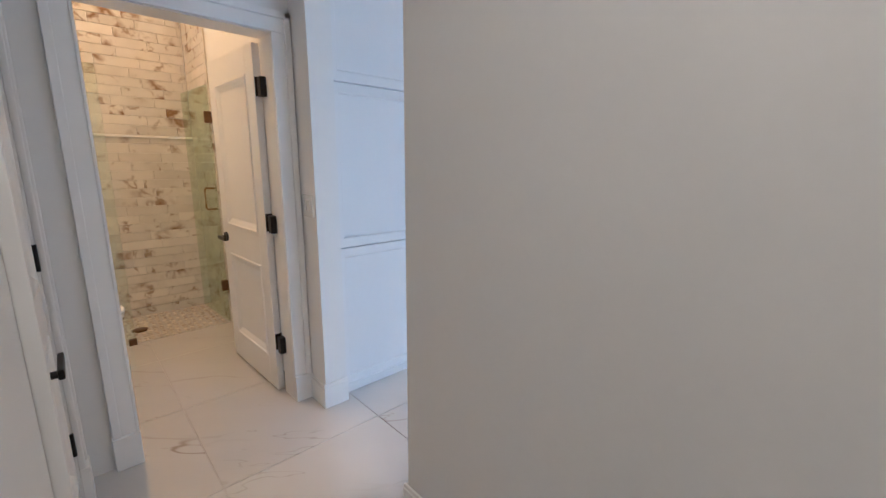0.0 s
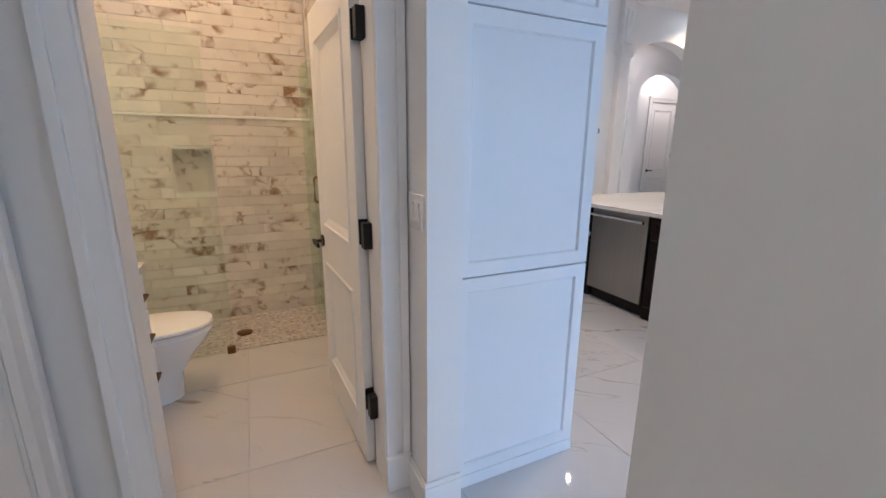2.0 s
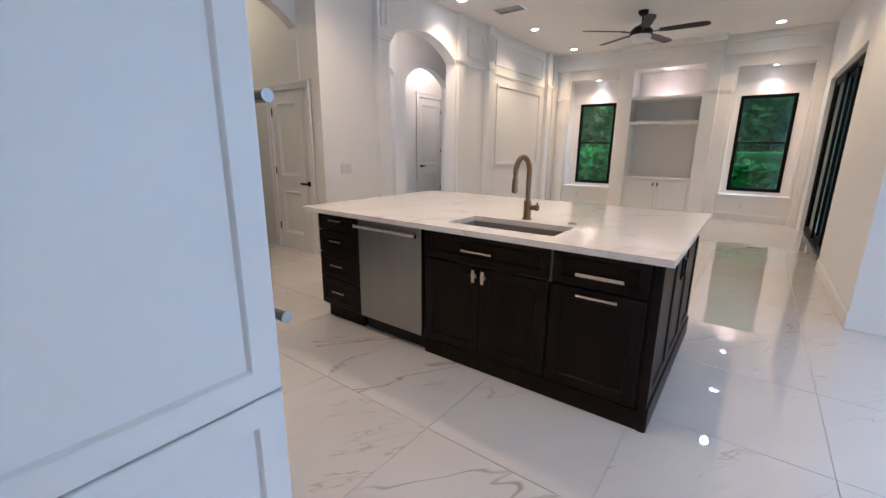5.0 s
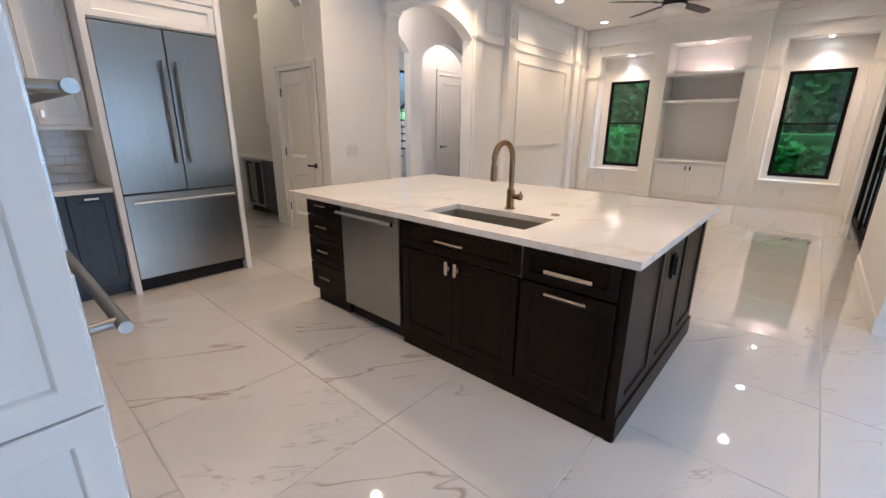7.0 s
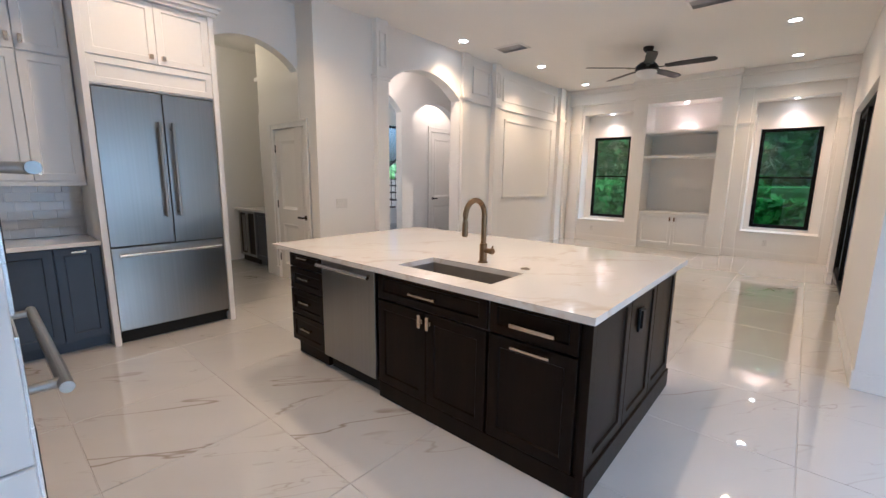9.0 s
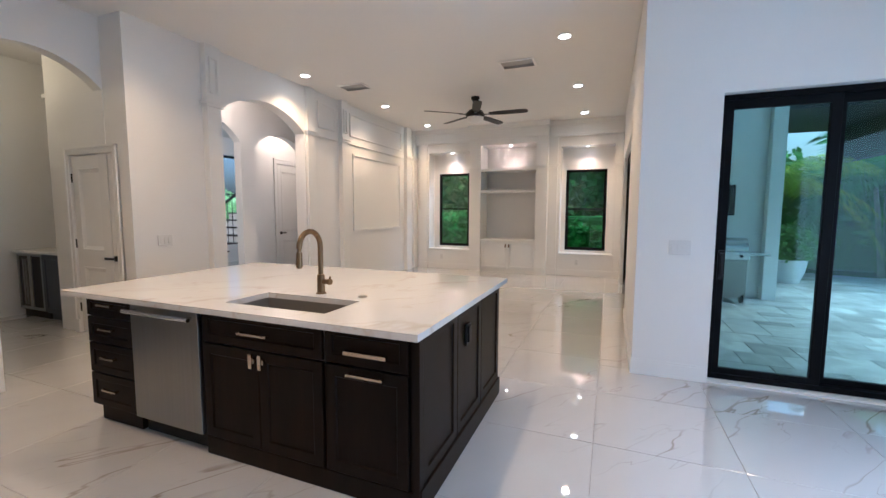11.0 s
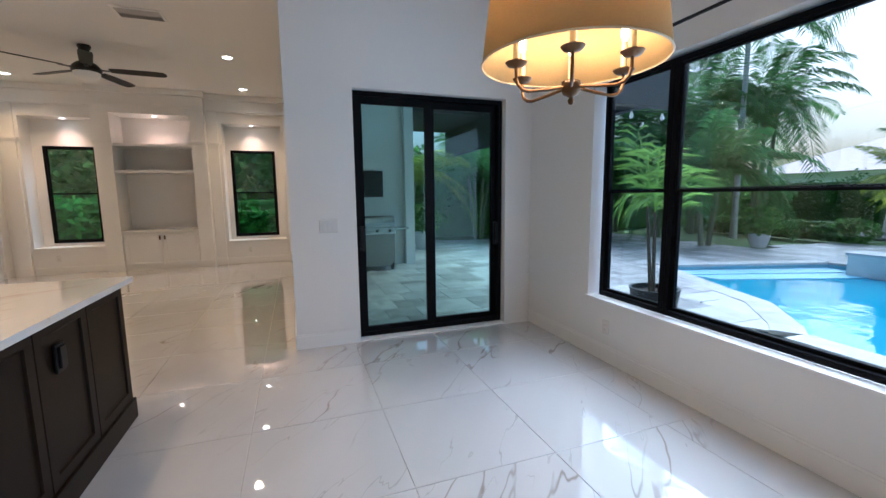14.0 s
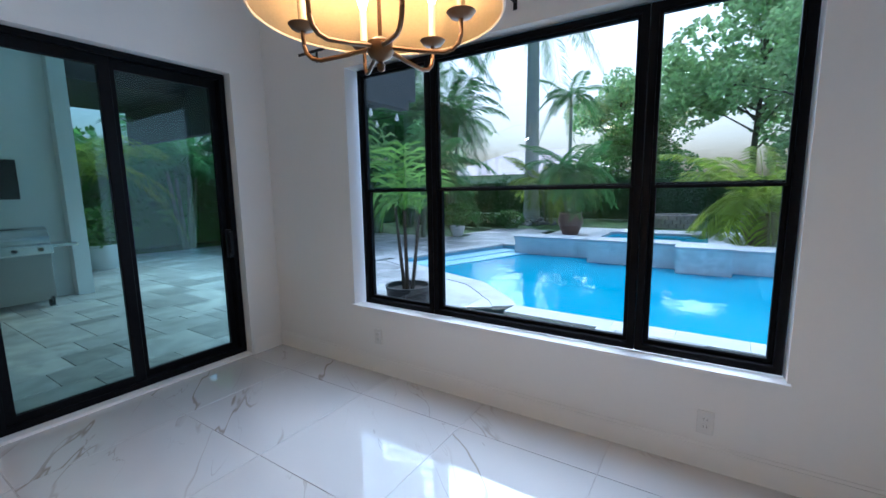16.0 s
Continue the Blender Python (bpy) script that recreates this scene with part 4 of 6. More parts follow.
pilaster("pilaster_1", "y", NY, -1, 5.60, 5.80, 2.72)
pilaster("pilaster_2", "y", NY, -1, 7.47, 7.66, 2.72, 0.05)
pilaster("pilaster_3", "y", NY, -1, 8.36, 8.54, 2.72)
pilaster("pilaster_4", "y", NY, -1, 10.98, 11.2, 2.72)
pilaster("pilaster_5", "y", NY, -1, 11.42, 11.65, 2.72, 0.05)
setting("rail_north", box(boxed(7.7, 8.32, NY - 0.03, NY, 2.72, 2.79, 0.006), 8.58, 10.94, NY - 0.03, NY, 2.72, 2.79, 0.006), TRIM, "white painted picture rail", "trim")
moulding_frame("trim_panel_1", "y", NY, -1, 8.80, 10.76, 1.05, 2.56, 0.035)
moulding_frame("trim_panel_2", "y", NY, -1, 8.72, 10.84, 2.88, 3.32)
moulding_frame("trim_panel_3", "y", NY, -1, 7.78, 8.28, 2.88, 3.32)
moulding_frame("trim_panel_4", "y", NY - 0.09, -1, 8.40, 8.50, 2.88, 3.32, 0.02)
moulding_frame("trim_panel_5", "y", NY - 0.09, -1, 5.64, 5.76, 2.88, 3.32, 0.02)

EX = 11.65
bm = boxed(EX - 0.06, EX, 1.24, 2.80, 3.13, H - 0.001, 0.004)
box(bm, EX - 0.06, EX, 4.61, 6.13, 3.13, H - 0.001, 0.004)
for a, b in ((1.24, 2.80), (4.61, 6.13)):
    box(bm, EX - 0.12, EX - 0.059, a, b, 3.36, H - 0.001, 0.01)
    box(bm, EX - 0.10, EX - 0.059, a, b, 3.13, 3.18, 0.008)
setting("cornice_east", bm, TRIM, "white painted deep cornice", "trim")
pilaster("pilaster_6", "x", EX, -1, 2.60, 2.80, 2.46, 0.05)
pilaster("pilaster_7", "x", EX, -1, 4.62, 4.70, 2.46, 0.05)
pilaster("pilaster_8", "x", EX, -1, 5.84, 6.05, 2.46, 0.05)
pilaster("pilaster_9", "x", EX, -1, 1.245, 1.36, 2.46, 0.05)
# built-in bookcase
BX = 11.42
bm = boxed(BX, EX, 2.80, 3.055, 0, 3.0, 0.003)
box(bm, BX, EX, 4.355, 4.62, 0, 3.0, 0.003)
box(bm, BX, EX, 2.80, 4.62, 3.0, H - 0.001, 0.003)
box(bm, BX - 0.09, BX + 0.001, 2.76, 4.66, 3.36, H - 0.001, 0.01)
box(bm, BX - 0.03, BX + 0.001, 2.80, 4.62, 3.13, 3.18, 0.006)
for a, b in ((2.82, 3.055), (4.355, 4.60)):
    box(bm, BX - 0.02, BX + 0.001, a - 0.012, b + 0.012, 2.46, 2.49, 0.003)
    box(bm, BX - 0.035, BX + 0.001, a - 0.02, b + 0.02, 2.49, 2.53, 0.003)
    box(bm, BX - 0.012, BX + 0.001, a - 0.01, b + 0.01, 0, 0.15, 0.003)
setting("bookcase_surround", bm, TRIM, "white painted bookcase surround with pilasters", "joinery")
bc = thing("built_in_bookcase", "white built-in bookcase with empty shelves and base cabinet", "bookcase", (0, 0, 0))
part("back_panel", boxed(12.02, 12.06, 3.03, 4.38, 0, 3.02), PAINT, bc)
part("shelf", boxed(11.47, 12.02, 3.05, 4.36, 2.40, 2.455, 0.003), TRIM, bc)
part("shelf", boxed(11.47, 12.02, 3.05, 4.36, 1.90, 1.955, 0.003), TRIM, bc)
part("cabinet_top", boxed(11.44, 12.02, 3.055, 4.355, 0.75, 0.785, 0.004), TRIM, bc)
part("base", boxed(11.50, 12.02, 3.055, 4.355, 0.0, 0.75), TRIM, bc)
for a, b, hy in ((3.07, 3.70, 3.66), (3.705, 4.34, 3.745)):
    d = part("door", shaker(bmesh.new(), a, b, 0.09, 0.735, 0.022, 0.06, "x", 11.50, -1), LACQ, bc)
    part("handle", boxed(11.445, 11.478, hy - 0.012, hy + 0.012, 0.60, 0.68, 0.003), BRONZE, d, "bronze tab handle")

# ---- kitchen ----


def tall_oven_cabinet():
    X0, X1, Y0, Y1 = 1.262, 1.865, 2.672, 3.45
    c = thing("oven_cabinet", "tall white shaker oven cabinet with panelled side", "cabinet", (0, 0, 0))
    part("body", boxed(X0, X1, Y0, Y1, 0.0, 2.95), LACQ, c)
    for z0, z1 in ((0.05, 0.91), (0.915, 1.825), (1.83, 2.94)):
        part("side_panel", shaker(bmesh.new(), X0 + 0.001, X1 + 0.022, z0, z1, 0.022, 0.055, "y", Y0, -1), LACQ, c)
    part("side_skirting", boxed(X0 + 0.001, X1 + 0.018, Y0 - 0.03, Y0 - 0.0, 0.0, 0.055, 0.003), LACQ, c)
    part("drawer", shaker(bmesh.new(), Y0 - 0.02, Y1, 0.1, 0.50, 0.022, 0.05, "x", X1, 1), LACQ, c)
    for z0, z1 in ((1.95, 2.93),):
        for a, b, hy in ((Y0 - 0.02, 3.06, 3.03), (3.065, Y1, 3.10)):
            d = part("door", shaker(bmesh.new(), a, b, z0, z1, 0.022, 0.06, "x", X1, 1), LACQ, c)
            part("knob", boxed(X1 + 0.022, X1 + 0.05, hy - 0.012, hy + 0.012, 2.0, 2.06, 0.003), NICKEL, d, "champagne metal knob")
    for name, z0, z1, hz in (("wall_oven", 0.54, 1.15, 1.02), ("speed_oven", 1.19, 1.66, 1.455)):
        o = thing(name, "built-in stainless steel oven with a tube handle", "oven", (0, 0, 0))
        part("door", boxed(X1, X1 + 0.03, Y0 + 0.02, Y1 - 0.02, z0, z1, 0.004), STEEL_H, o)
        part("window", boxed(X1 + 0.029, X1 + 0.034, Y0 + 0.1, Y1 - 0.1, z0 + 0.08, hz - 0.09, 0.003), BLACK, o, "black oven glass")
        bm = cyl(bmesh.new(), (X1 + 0.085, Y0 + 0.045, hz), (X1 + 0.085, Y1 - 0.015, hz), 0.0125)
        for y in (Y0 + 0.085, Y1 - 0.055):
            cyl(bm, (X1 + 0.025, y, hz), (X1 + 0.085, y, hz), 0.011)
        part("handle", bm, STEEL, o, "brushed steel tube handle")


tall_oven_cabinet()


def fridge():
    X0, X1, Y = 2.575, 3.465, 5.885
    f = thing("refrigerator", "built-in stainless steel french-door refrigerator", "refrigerator", (0, 0, 0))
    part("body", boxed(X0, X1, Y + 0.03, 6.5, 0.09, 2.12), DARK, f)
    mid = (X0 + X1) / 2 + 0.03
    for a, b, hx in ((X0 + 0.004, mid - 0.003, mid - 0.05), (mid + 0.003, X1 - 0.004, mid + 0.05)):
        d = part("door", boxed(a, b, Y, Y + 0.04, 0.845, 2.115, 0.006), STEEL, f)
        bm = cyl(bmesh.new(), (hx, Y - 0.055, 1.08), (hx, Y - 0.055, 1.88), 0.0135)
        for z in (1.13, 1.83):
            cyl(bm, (hx, Y - 0.055, z), (hx, Y, z), 0.009)
        part("handle", bm, STEEL, d, "brushed steel bar handle")
    d = part("freezer_drawer", boxed(X0 + 0.004, X1 - 0.004, Y, Y + 0.04, 0.12, 0.835, 0.006), STEEL, f)
    bm = cyl(bmesh.new(), (X0 + 0.05, Y - 0.055, 0.775), (X1 - 0.05, Y - 0.055, 0.775), 0.0135)
    for x in (X0 + 0.1, X1 - 0.1):
        cyl(bm, (x, Y - 0.055, 0.775), (x, Y, 0.775), 0.009)
    part("handle", bm, STEEL_H, d, "brushed steel bar handle")
    part("toe_kick", boxed(X0 + 0.01, X1 - 0.01, Y + 0.06, Y + 0.08, 0.0, 0.1), DARK, f)
    s = thing("fridge_surround", "white lacquered cabinet surround over the refrigerator", "cabinet", (0, 0, 0))
    part("side_panel", boxed(X1 + 0.001, X1 + 0.045, Y - 0.012, 6.5, 0.0, 2.84, 0.002), LACQ, s)
    part("side_panel", boxed(X0 - 0.045, X0 - 0.001, Y - 0.012, 6.5, 0.0, 2.84, 0.002), LACQ, s)
    part("body", boxed(X0 - 0.0, X1, Y + 0.03, 6.5, 2.13, 2.84), LACQ, s)
    part("filler_panel", shaker(bmesh.new(), X0, X1, 2.14, 2.345, 0.022, 0.05, "y", Y + 0.03, -1), LACQ, s)
    for a, b, hx in ((X0, mid - 0.002, mid - 0.045), (mid + 0.002, X1, mid + 0.045)):
        d = part("door", shaker(bmesh.new(), a, b, 2.355, 2.835, 0.022, 0.055, "y", Y + 0.03, -1), LACQ, s)
        part("knob", boxed(hx - 0.014, hx + 0.014, Y - 0.022, Y + 0.01, 2.39, 2.425, 0.003), NICKEL, d, "champagne metal square knob")
    bm = bmesh.new()
    for k, (p, z0, z1) in enumerate(((0.02, 2.84, 2.87), (0.04, 2.87, 2.905), (0.06, 2.905, 2.93))):
        box(bm, X0 - 0.045 - (p if k else 0), X1 + 0.045 + p, Y - 0.012 - p, 6.5, z0, z1, 0.004)
    part("crown", bm, LACQ, s)


fridge()


def corner_run():
    """Base unit, worktop, splashback and wall units left of the refrigerator."""
    b = thing("base_cabinet", "navy blue shaker base cabinet beside the refrigerator", "cabinet", (0, 0, 0))
    part("body", boxed(1.27, 2.525, 5.965, 6.51, 0.10, 0.87), NAVY, b)
    part("plinth", boxed(1.27, 2.525, 6.03, 6.06, 0.0, 0.10), NAVY, b)
    for x0, x1, hx in ((1.92, 2.232, None), (2.238, 2.52, 2.385)):
        d = part("door", shaker(bmesh.new(), x0, x1, 0.11, 0.865, 0.022, 0.06, "y", 5.965, -1), NAVY, b)
        if hx:
            bm = boxed(hx - 0.045, hx + 0.045, 5.915, 5.925, 0.825, 0.84, 0.002)
            box(bm, hx - 0.035, hx - 0.02, 5.92, 5.945, 0.826, 0.84)
            box(bm, hx + 0.02, hx + 0.035, 5.92, 5.945, 0.826, 0.84)
            part("handle", bm, NICKEL, d, "champagne metal pull")
    tagged(part("countertop", boxed(1.262, 2.528, 5.915, 6.515, 0.872, 0.905, 0.003), QUARTZ), "white quartz worktop beside the refrigerator", "countertop")
    u = thing("wall_cabinet", "white shaker wall cabinet above the worktop", "cabinet", (0, 0, 0))
    part("body", boxed(1.27, 2.525, 6.17, 6.515, 1.37, 2.93), LACQ, u)
    part("light_rail", boxed(1.27, 2.525, 6.15, 6.19, 1.345, 1.372, 0.003), LACQ, u)
    for x0, x1, hx in ((1.59, 1.897, 1.63), (1.903, 2.21, 2.178), (2.216, 2.515, 2.25)):
        for z0, z1, kz in ((1.385, 2.33, 1.46), (2.345, 2.92, 2.42)):
            d = part("door", shaker(bmesh.new(), x0, x1, z0, z1, 0.022, 0.055, "y", 6.17, -1), LACQ, u)
            part("knob", boxed(hx - 0.012, hx + 0.012, 6.118, 6.15, kz - 0.03, kz + 0.03, 0.003), NICKEL, d, "champagne metal knob")


corner_run()


def wine_cooler():
    X, Y0, Y1 = 4.86, 8.30, 8.90
    w = thing("wine_cooler", "stainless steel glass-door wine cooler under the counter", "wine cooler", (0, 0, 0))
    part("body", boxed(X + 0.03, 5.44, Y0, Y1, 0.09, 0.87), DARK, w)
    for a, b, hy in ((Y0 + 0.003, 8.598, 8.57), (8.602, Y1 - 0.003, 8.63)):
        d = part("door", frame_rect(bmesh.new(), "x", X + 0.015, 0.03, a, b, 0.11, 0.865, 0.035), STEEL, w)
        part("glass", boxed(X + 0.014, X + 0.02, a + 0.033, b - 0.033, 0.142, 0.832), BLACK, d, "dark glass")
        part("handle", cyl(bmesh.new(), (X - 0.045, hy, 0.2), (X - 0.045, hy, 0.8), 0.011), STEEL, d)
    part("toe_kick", boxed(X + 0.05, X + 0.07, Y0, Y1, 0, 0.09), DARK, w)
    b = thing("pantry_cabinet", "navy blue base cabinet beside the wine cooler", "cabinet", (0, 0, 0))
    part("body", boxed(X + 0.02, 5.44, 7.64, Y0 - 0.002, 0.09, 0.87), NAVY, b)
    part("door", shaker(bmesh.new(), 7.66, Y0 - 0.004, 0.11, 0.865, 0.022, 0.06, "x", X + 0.02, -1), NAVY, b)
    part("plinth", boxed(X + 0.07, 5.44, 7.64, Y0 - 0.002, 0, 0.09), NAVY, b)
    tagged(part("countertop", boxed(X - 0.02, 5.448, 7.632, 8.975, 0.872, 0.905, 0.003), QUARTZ), "white quartz counter in the pantry alcove", "countertop")
    g = thing("glass_cabinet", "white wall cabinet with glass door and glass shelves", "cabinet", (0, 0, 0))
    bm = boxed(5.10, 5.447, 7.64, 7.66, 1.42, 2.9)
    box(bm, 5.10, 5.447, 8.40, 8.42, 1.42, 2.9)
    box(bm, 5.10, 5.447, 7.66, 8.40, 1.42, 1.445)
    box(bm, 5.10, 5.447, 7.66, 8.40, 2.42, 2.9)
    box(bm, 5.43, 5.447, 7.66, 8.40, 1.445, 2.42)
    box(bm, 5.06, 5.447, 7.64, 8.45, 2.9, 2.96, 0.01)
    part("body", bm, LACQ, g)
    part("door", frame_rect(bmesh.new(), "x", 5.09, 0.022, 7.66, 8.415, 1.43, 2.42, 0.06), LACQ, g)
    part("door_glass", boxed(5.088, 5.092, 7.715, 8.36, 1.485, 2.365), SHOWER, g, "clear glass")
    for z in (1.78, 2.1):
        part("shelf", boxed(5.12, 5.43, 7.66, 8.40, z, z + 0.008), SHOWER, g, "clear glass shelf")


wine_cooler()

# ---- bathroom ----


def toilet():
    t = thing("toilet", "white one-piece skirted toilet with closed lid", "toilet", pose(0.0, 3.93, 0, 0, 0, 0))

    def oval(cx, a, b, z, n=36, square=2.4):
        return [(cx + a * math.copysign(abs(math.cos(2 * math.pi * k / n)) ** (2 / square), math.cos(2 * math.pi * k / n)),
                 b * math.copysign(abs(math.sin(2 * math.pi * k / n)) ** (2 / square), math.sin(2 * math.pi * k / n)), z) for k in range(n)]

    def loft(rings):
        bm = bmesh.new()
        vs = [[bm.verts.new(p) for p in r] for r in rings]
        for a, b in zip(vs, vs[1:]):
            for k in range(len(a)):
                bm.faces.new((a[k], a[(k + 1) % len(a)], b[(k + 1) % len(a)], b[k]))
        bm.faces.new(vs[0])
        bm.faces.new(list(reversed(vs[-1])))
        return bm
    part("bowl", loft([oval(-0.10, 0.27, 0.125, 0.0), oval(-0.10, 0.27, 0.12, 0.03), oval(-0.09, 0.27, 0.115, 0.14), oval(-0.06, 0.31, 0.14, 0.25), oval(-0.03, 0.355, 0.175, 0.34), oval(-0.02, 0.37, 0.185, 0.385), oval(-0.02, 0.365, 0.18, 0.395)]), PORC, t, smooth=True)
    part("seat", loft([oval(0.02, 0.33, 0.183, 0.398), oval(0.02, 0.335, 0.187, 0.405), oval(0.02, 0.335, 0.187, 0.413)]), PORC, t, smooth=True)
    part("lid", loft([oval(0.02, 0.333, 0.185, 0.418), oval(0.02, 0.337, 0.189, 0.425), oval(0.02, 0.332, 0.184, 0.436), oval(0.02, 0.30, 0.16, 0.441)]), PORC, t, smooth=True)
    part("tank", boxed(-0.60, -0.36, -0.20, 0.20, 0.0, 0.72, 0.03), PORC, t, smooth=True)
    part("tank_lid", boxed(-0.61, -0.35, -0.21, 0.21, 0.722, 0.755, 0.012), PORC, t, smooth=True)
    part("flush_button", cyl(bmesh.new(), (-0.48, 0, 0.755), (-0.48, 0, 0.762), 0.025), STEEL_H, t)


toilet()


def vanity():
    X, Y0, Y1 = 0.10, 2.93, 3.65
    v = thing("vanity", "white bathroom vanity with drawers and open toe shelf", "vanity", (0, 0, 0))
    part("body", boxed(-0.45, X, Y0, Y1, 0.22, 0.82), LACQ, v)
    part("leg", boxed(X - 0.05, X, Y1 - 0.05, Y1, 0, 0.22, 0.003), LACQ, v)
    part("leg", boxed(X - 0.05, X, Y0, Y0 + 0.05, 0, 0.22, 0.003), LACQ, v)
    part("base_shelf", boxed(-0.45, X, Y0, Y1, 0.06, 0.09, 0.003), LACQ, v)
    for z0, z1 in ((0.63, 0.81), (0.43, 0.62), (0.23, 0.42)):
        d = part("drawer", shaker(bmesh.new(), Y0 + 0.005, Y1 - 0.005, z0, z1, 0.02, 0.035, "x", X, 1), LACQ, v)
        bar_pull(d, X + 0.02, 3.42, 3.56, (z0 + z1) / 2, BRONZE, sign=1)
    tagged(part("countertop", boxed(-0.47, X + 0.035, Y0 - 0.005, Y1 + 0.012, 0.82, 0.85, 0.004), QUARTZ), "pale stone vanity top", "countertop")


vanity()

# shower: curbless pebble floor, glass screen, niche
setting("shower_floor", boxed(-1.2, 1.11, 4.38, 5.07, -0.008, 0.0005), GROUT, "pale grout bed of the pebble shower floor", "floor")
drain = thing("shower_drain", "round dark metal shower drain", "drain", (0.48, 4.66, 0.012))
part("grate", lathe(bmesh.new(), [(0.001, 0.004), (0.045, 0.004), (0.055, 0.0), (0.056, -0.01)], 28), BRONZE, drain, smooth=True)
sg = thing("shower_screen", "frameless clear glass shower screen and door", "shower screen", (0, 0, 0))
g = part("fixed_pane", boxed(-1.2, 0.42, 4.345, 4.355, 0.012, 2.05), SHOWER, sg, "clear glass")
g.visible_shadow = False
swing = pose(1.098, 4.36, 0, 0, 0, -86)      # the glass door stands open into the shower
g = part("door_pane", boxed(-0.66, 0.0, -0.005, 0.005, 0.014, 2.0), SHOWER_EDGE, sg, "green-edged clear glass", place=swing)
g.visible_shadow = False
bm = bmesh.new()
for s in (-1, 1):
    y = s * 0.05
    tube(bm, [(-0.13, 0, 1.00), (-0.13, y - s * 0.012, 1.00), (-0.13, y, 1.012), (-0.13, y, 1.168), (-0.13, y - s * 0.012, 1.18), (-0.13, 0, 1.18)], 0.009, 8)
part("handle", bm, FAUCET, sg, "antique gold D-shaped pull handle", smooth=True, place=swing)
for x, z in ((0.40, 0.03), (-0.9, 0.03)):
    part("clamp", boxed(x - 0.025, x + 0.025, 4.333, 4.367, 0.002, 0.05, 0.003), BRONZE, sg, "bronze glass clamp")
for z in (0.35, 1.75):
    part("hinge", boxed(1.06, 1.112, 4.335, 4.365, z - 0.045, z + 0.045, 0.003), BRONZE, sg, "bronze glass hinge")
sh = thing("rain_shower", "bronze rain shower head on a short wall arm", "shower head", (-0.55, 4.75, 2.02))
part("arm", tube(bmesh.new(), [(-0.62, 0, 0.05), (-0.3, 0, 0.05), (-0.1, 0, 0.04), (0, 0, 0.02)], 0.01, 8), BRONZE, sh, smooth=True)
part("head", lathe(bmesh.new(), [(0.001, 0.025), (0.03, 0.02), (0.10, 0.0), (0.10, -0.012), (0.001, -0.012)], 28), BRONZE, sh, smooth=True)
# vanity light bar on the wall over the vanity
vl = thing("vanity_light", "wall light bar with three lit bulbs over the vanity", "wall lamp", (-1.16, 3.55, 2.05))
part("bar", boxed(-0.04, 0.0, -0.3, 0.3, -0.03, 0.03, 0.006), BRONZE, vl)
for y in (-0.22, 0, 0.22):
    part("bulb", lathe(bmesh.new(), [(0.001, -0.04), (0.03, -0.025), (0.038, 0), (0.03, 0.025), (0.001, 0.04)], 16, (0.05, y, 0)), BULB_GLOW, vl, "lit round bulb", smooth=True)

# ---- stairs beyond the hall ----
st = thing("staircase", "stair flight with dark treads and white risers", "staircase", (0, 0, 0))
for k in range(9):
    part("riser", boxed(8.0 + 0.27 * k, 8.02 + 0.27 * k, 9.6, 10.8, 0.175 * k, 0.175 * (k + 1) - 0.03), TRIM, st)
    part("tread", boxed(7.98 + 0.27 * k, 8.28 + 0.27 * k, 9.58, 10.8, 0.175 * (k + 1) - 0.03, 0.175 * (k + 1), 0.004), ESPRESSO, st)
rl = thing("stair_railing", "black iron stair railing with twisted balusters", "railing", (0, 0, 0))
part("handrail", tube(bmesh.new(), [(7.9, 9.62, 1.05), (10.3, 9.62, 2.62)], 0.03, 10), BLACK, rl)
part("newel", boxed(7.86, 7.94, 9.58, 9.66, 0, 1.15, 0.006), BLACK, rl)
for k in range(18):
    x = 8.03 + 0.135 * k
    zt = 1.05 + (x - 7.9) * 0.654
    bm = cyl(bmesh.new(), (x, 9.62, 0.175 * (k // 2 + 1) - 0.001), (x, 9.62, zt), 0.008, seg=8)
    lathe(bm, [(0.008, -0.05), (0.019, 0), (0.008, 0.05)], 8, (x, 9.62, zt - 0.45))
    part("baluster", bm, BLACK, rl)
setting("floor_foyer", boxed(4.85, 12.2, 9.2, 11.53, -0.12, -0.001), TILE, "glossy marble foyer floor", "floor")
setting("wall_foyer_east", boxed(12.07, 12.2, 6.38, 11.53, -0.05, H), PAINT, "white painted plaster wall", "wall")

# ---- outdoors ----
PAVE = stone("travertine_paver", (0.70, 0.68, 0.66), (0.48, 0.45, 0.43), (0.57, 0.55, 0.53), 0.55, 4.0, 0.05, cloud=0.25, tone=0.5)
PAVE_ISLE = stone("travertine_pavers", (0.70, 0.68, 0.66), (0.48, 0.45, 0.43), (0.57, 0.55, 0.53), 0.55, 4.0, 0.05, cloud=0.25, tone=0.5, isles=True)
COPING = stone("travertine_coping", (0.72, 0.70, 0.68), (0.50, 0.47, 0.44), (0.55, 0.52, 0.49), 0.6, 4.0, 0.05, cloud=0.15, tone=0.15)
GRASS = material("lawn_grass", (0.10, 0.17, 0.04), 0.9, var=0.4, scale=2.5, bump=0.6, bump_scale=90, fine=60)
SOIL = material("mulch", (0.05, 0.035, 0.025), 0.95, var=0.4, scale=8, bump=0.8, bump_scale=40)
POOLTILE = material("pool_plaster", (0.30, 0.62, 0.78), 0.6, var=0.08, scale=3)
STEPS = material("pool_step_plaster", (0.42, 0.72, 0.84), 0.5, var=0.08, scale=3)
STACK = material("ledge_stone", (0.84, 0.83, 0.80), 0.7, var=0.2, scale=6, bump=0.5, bump_scale=25, fine=30)
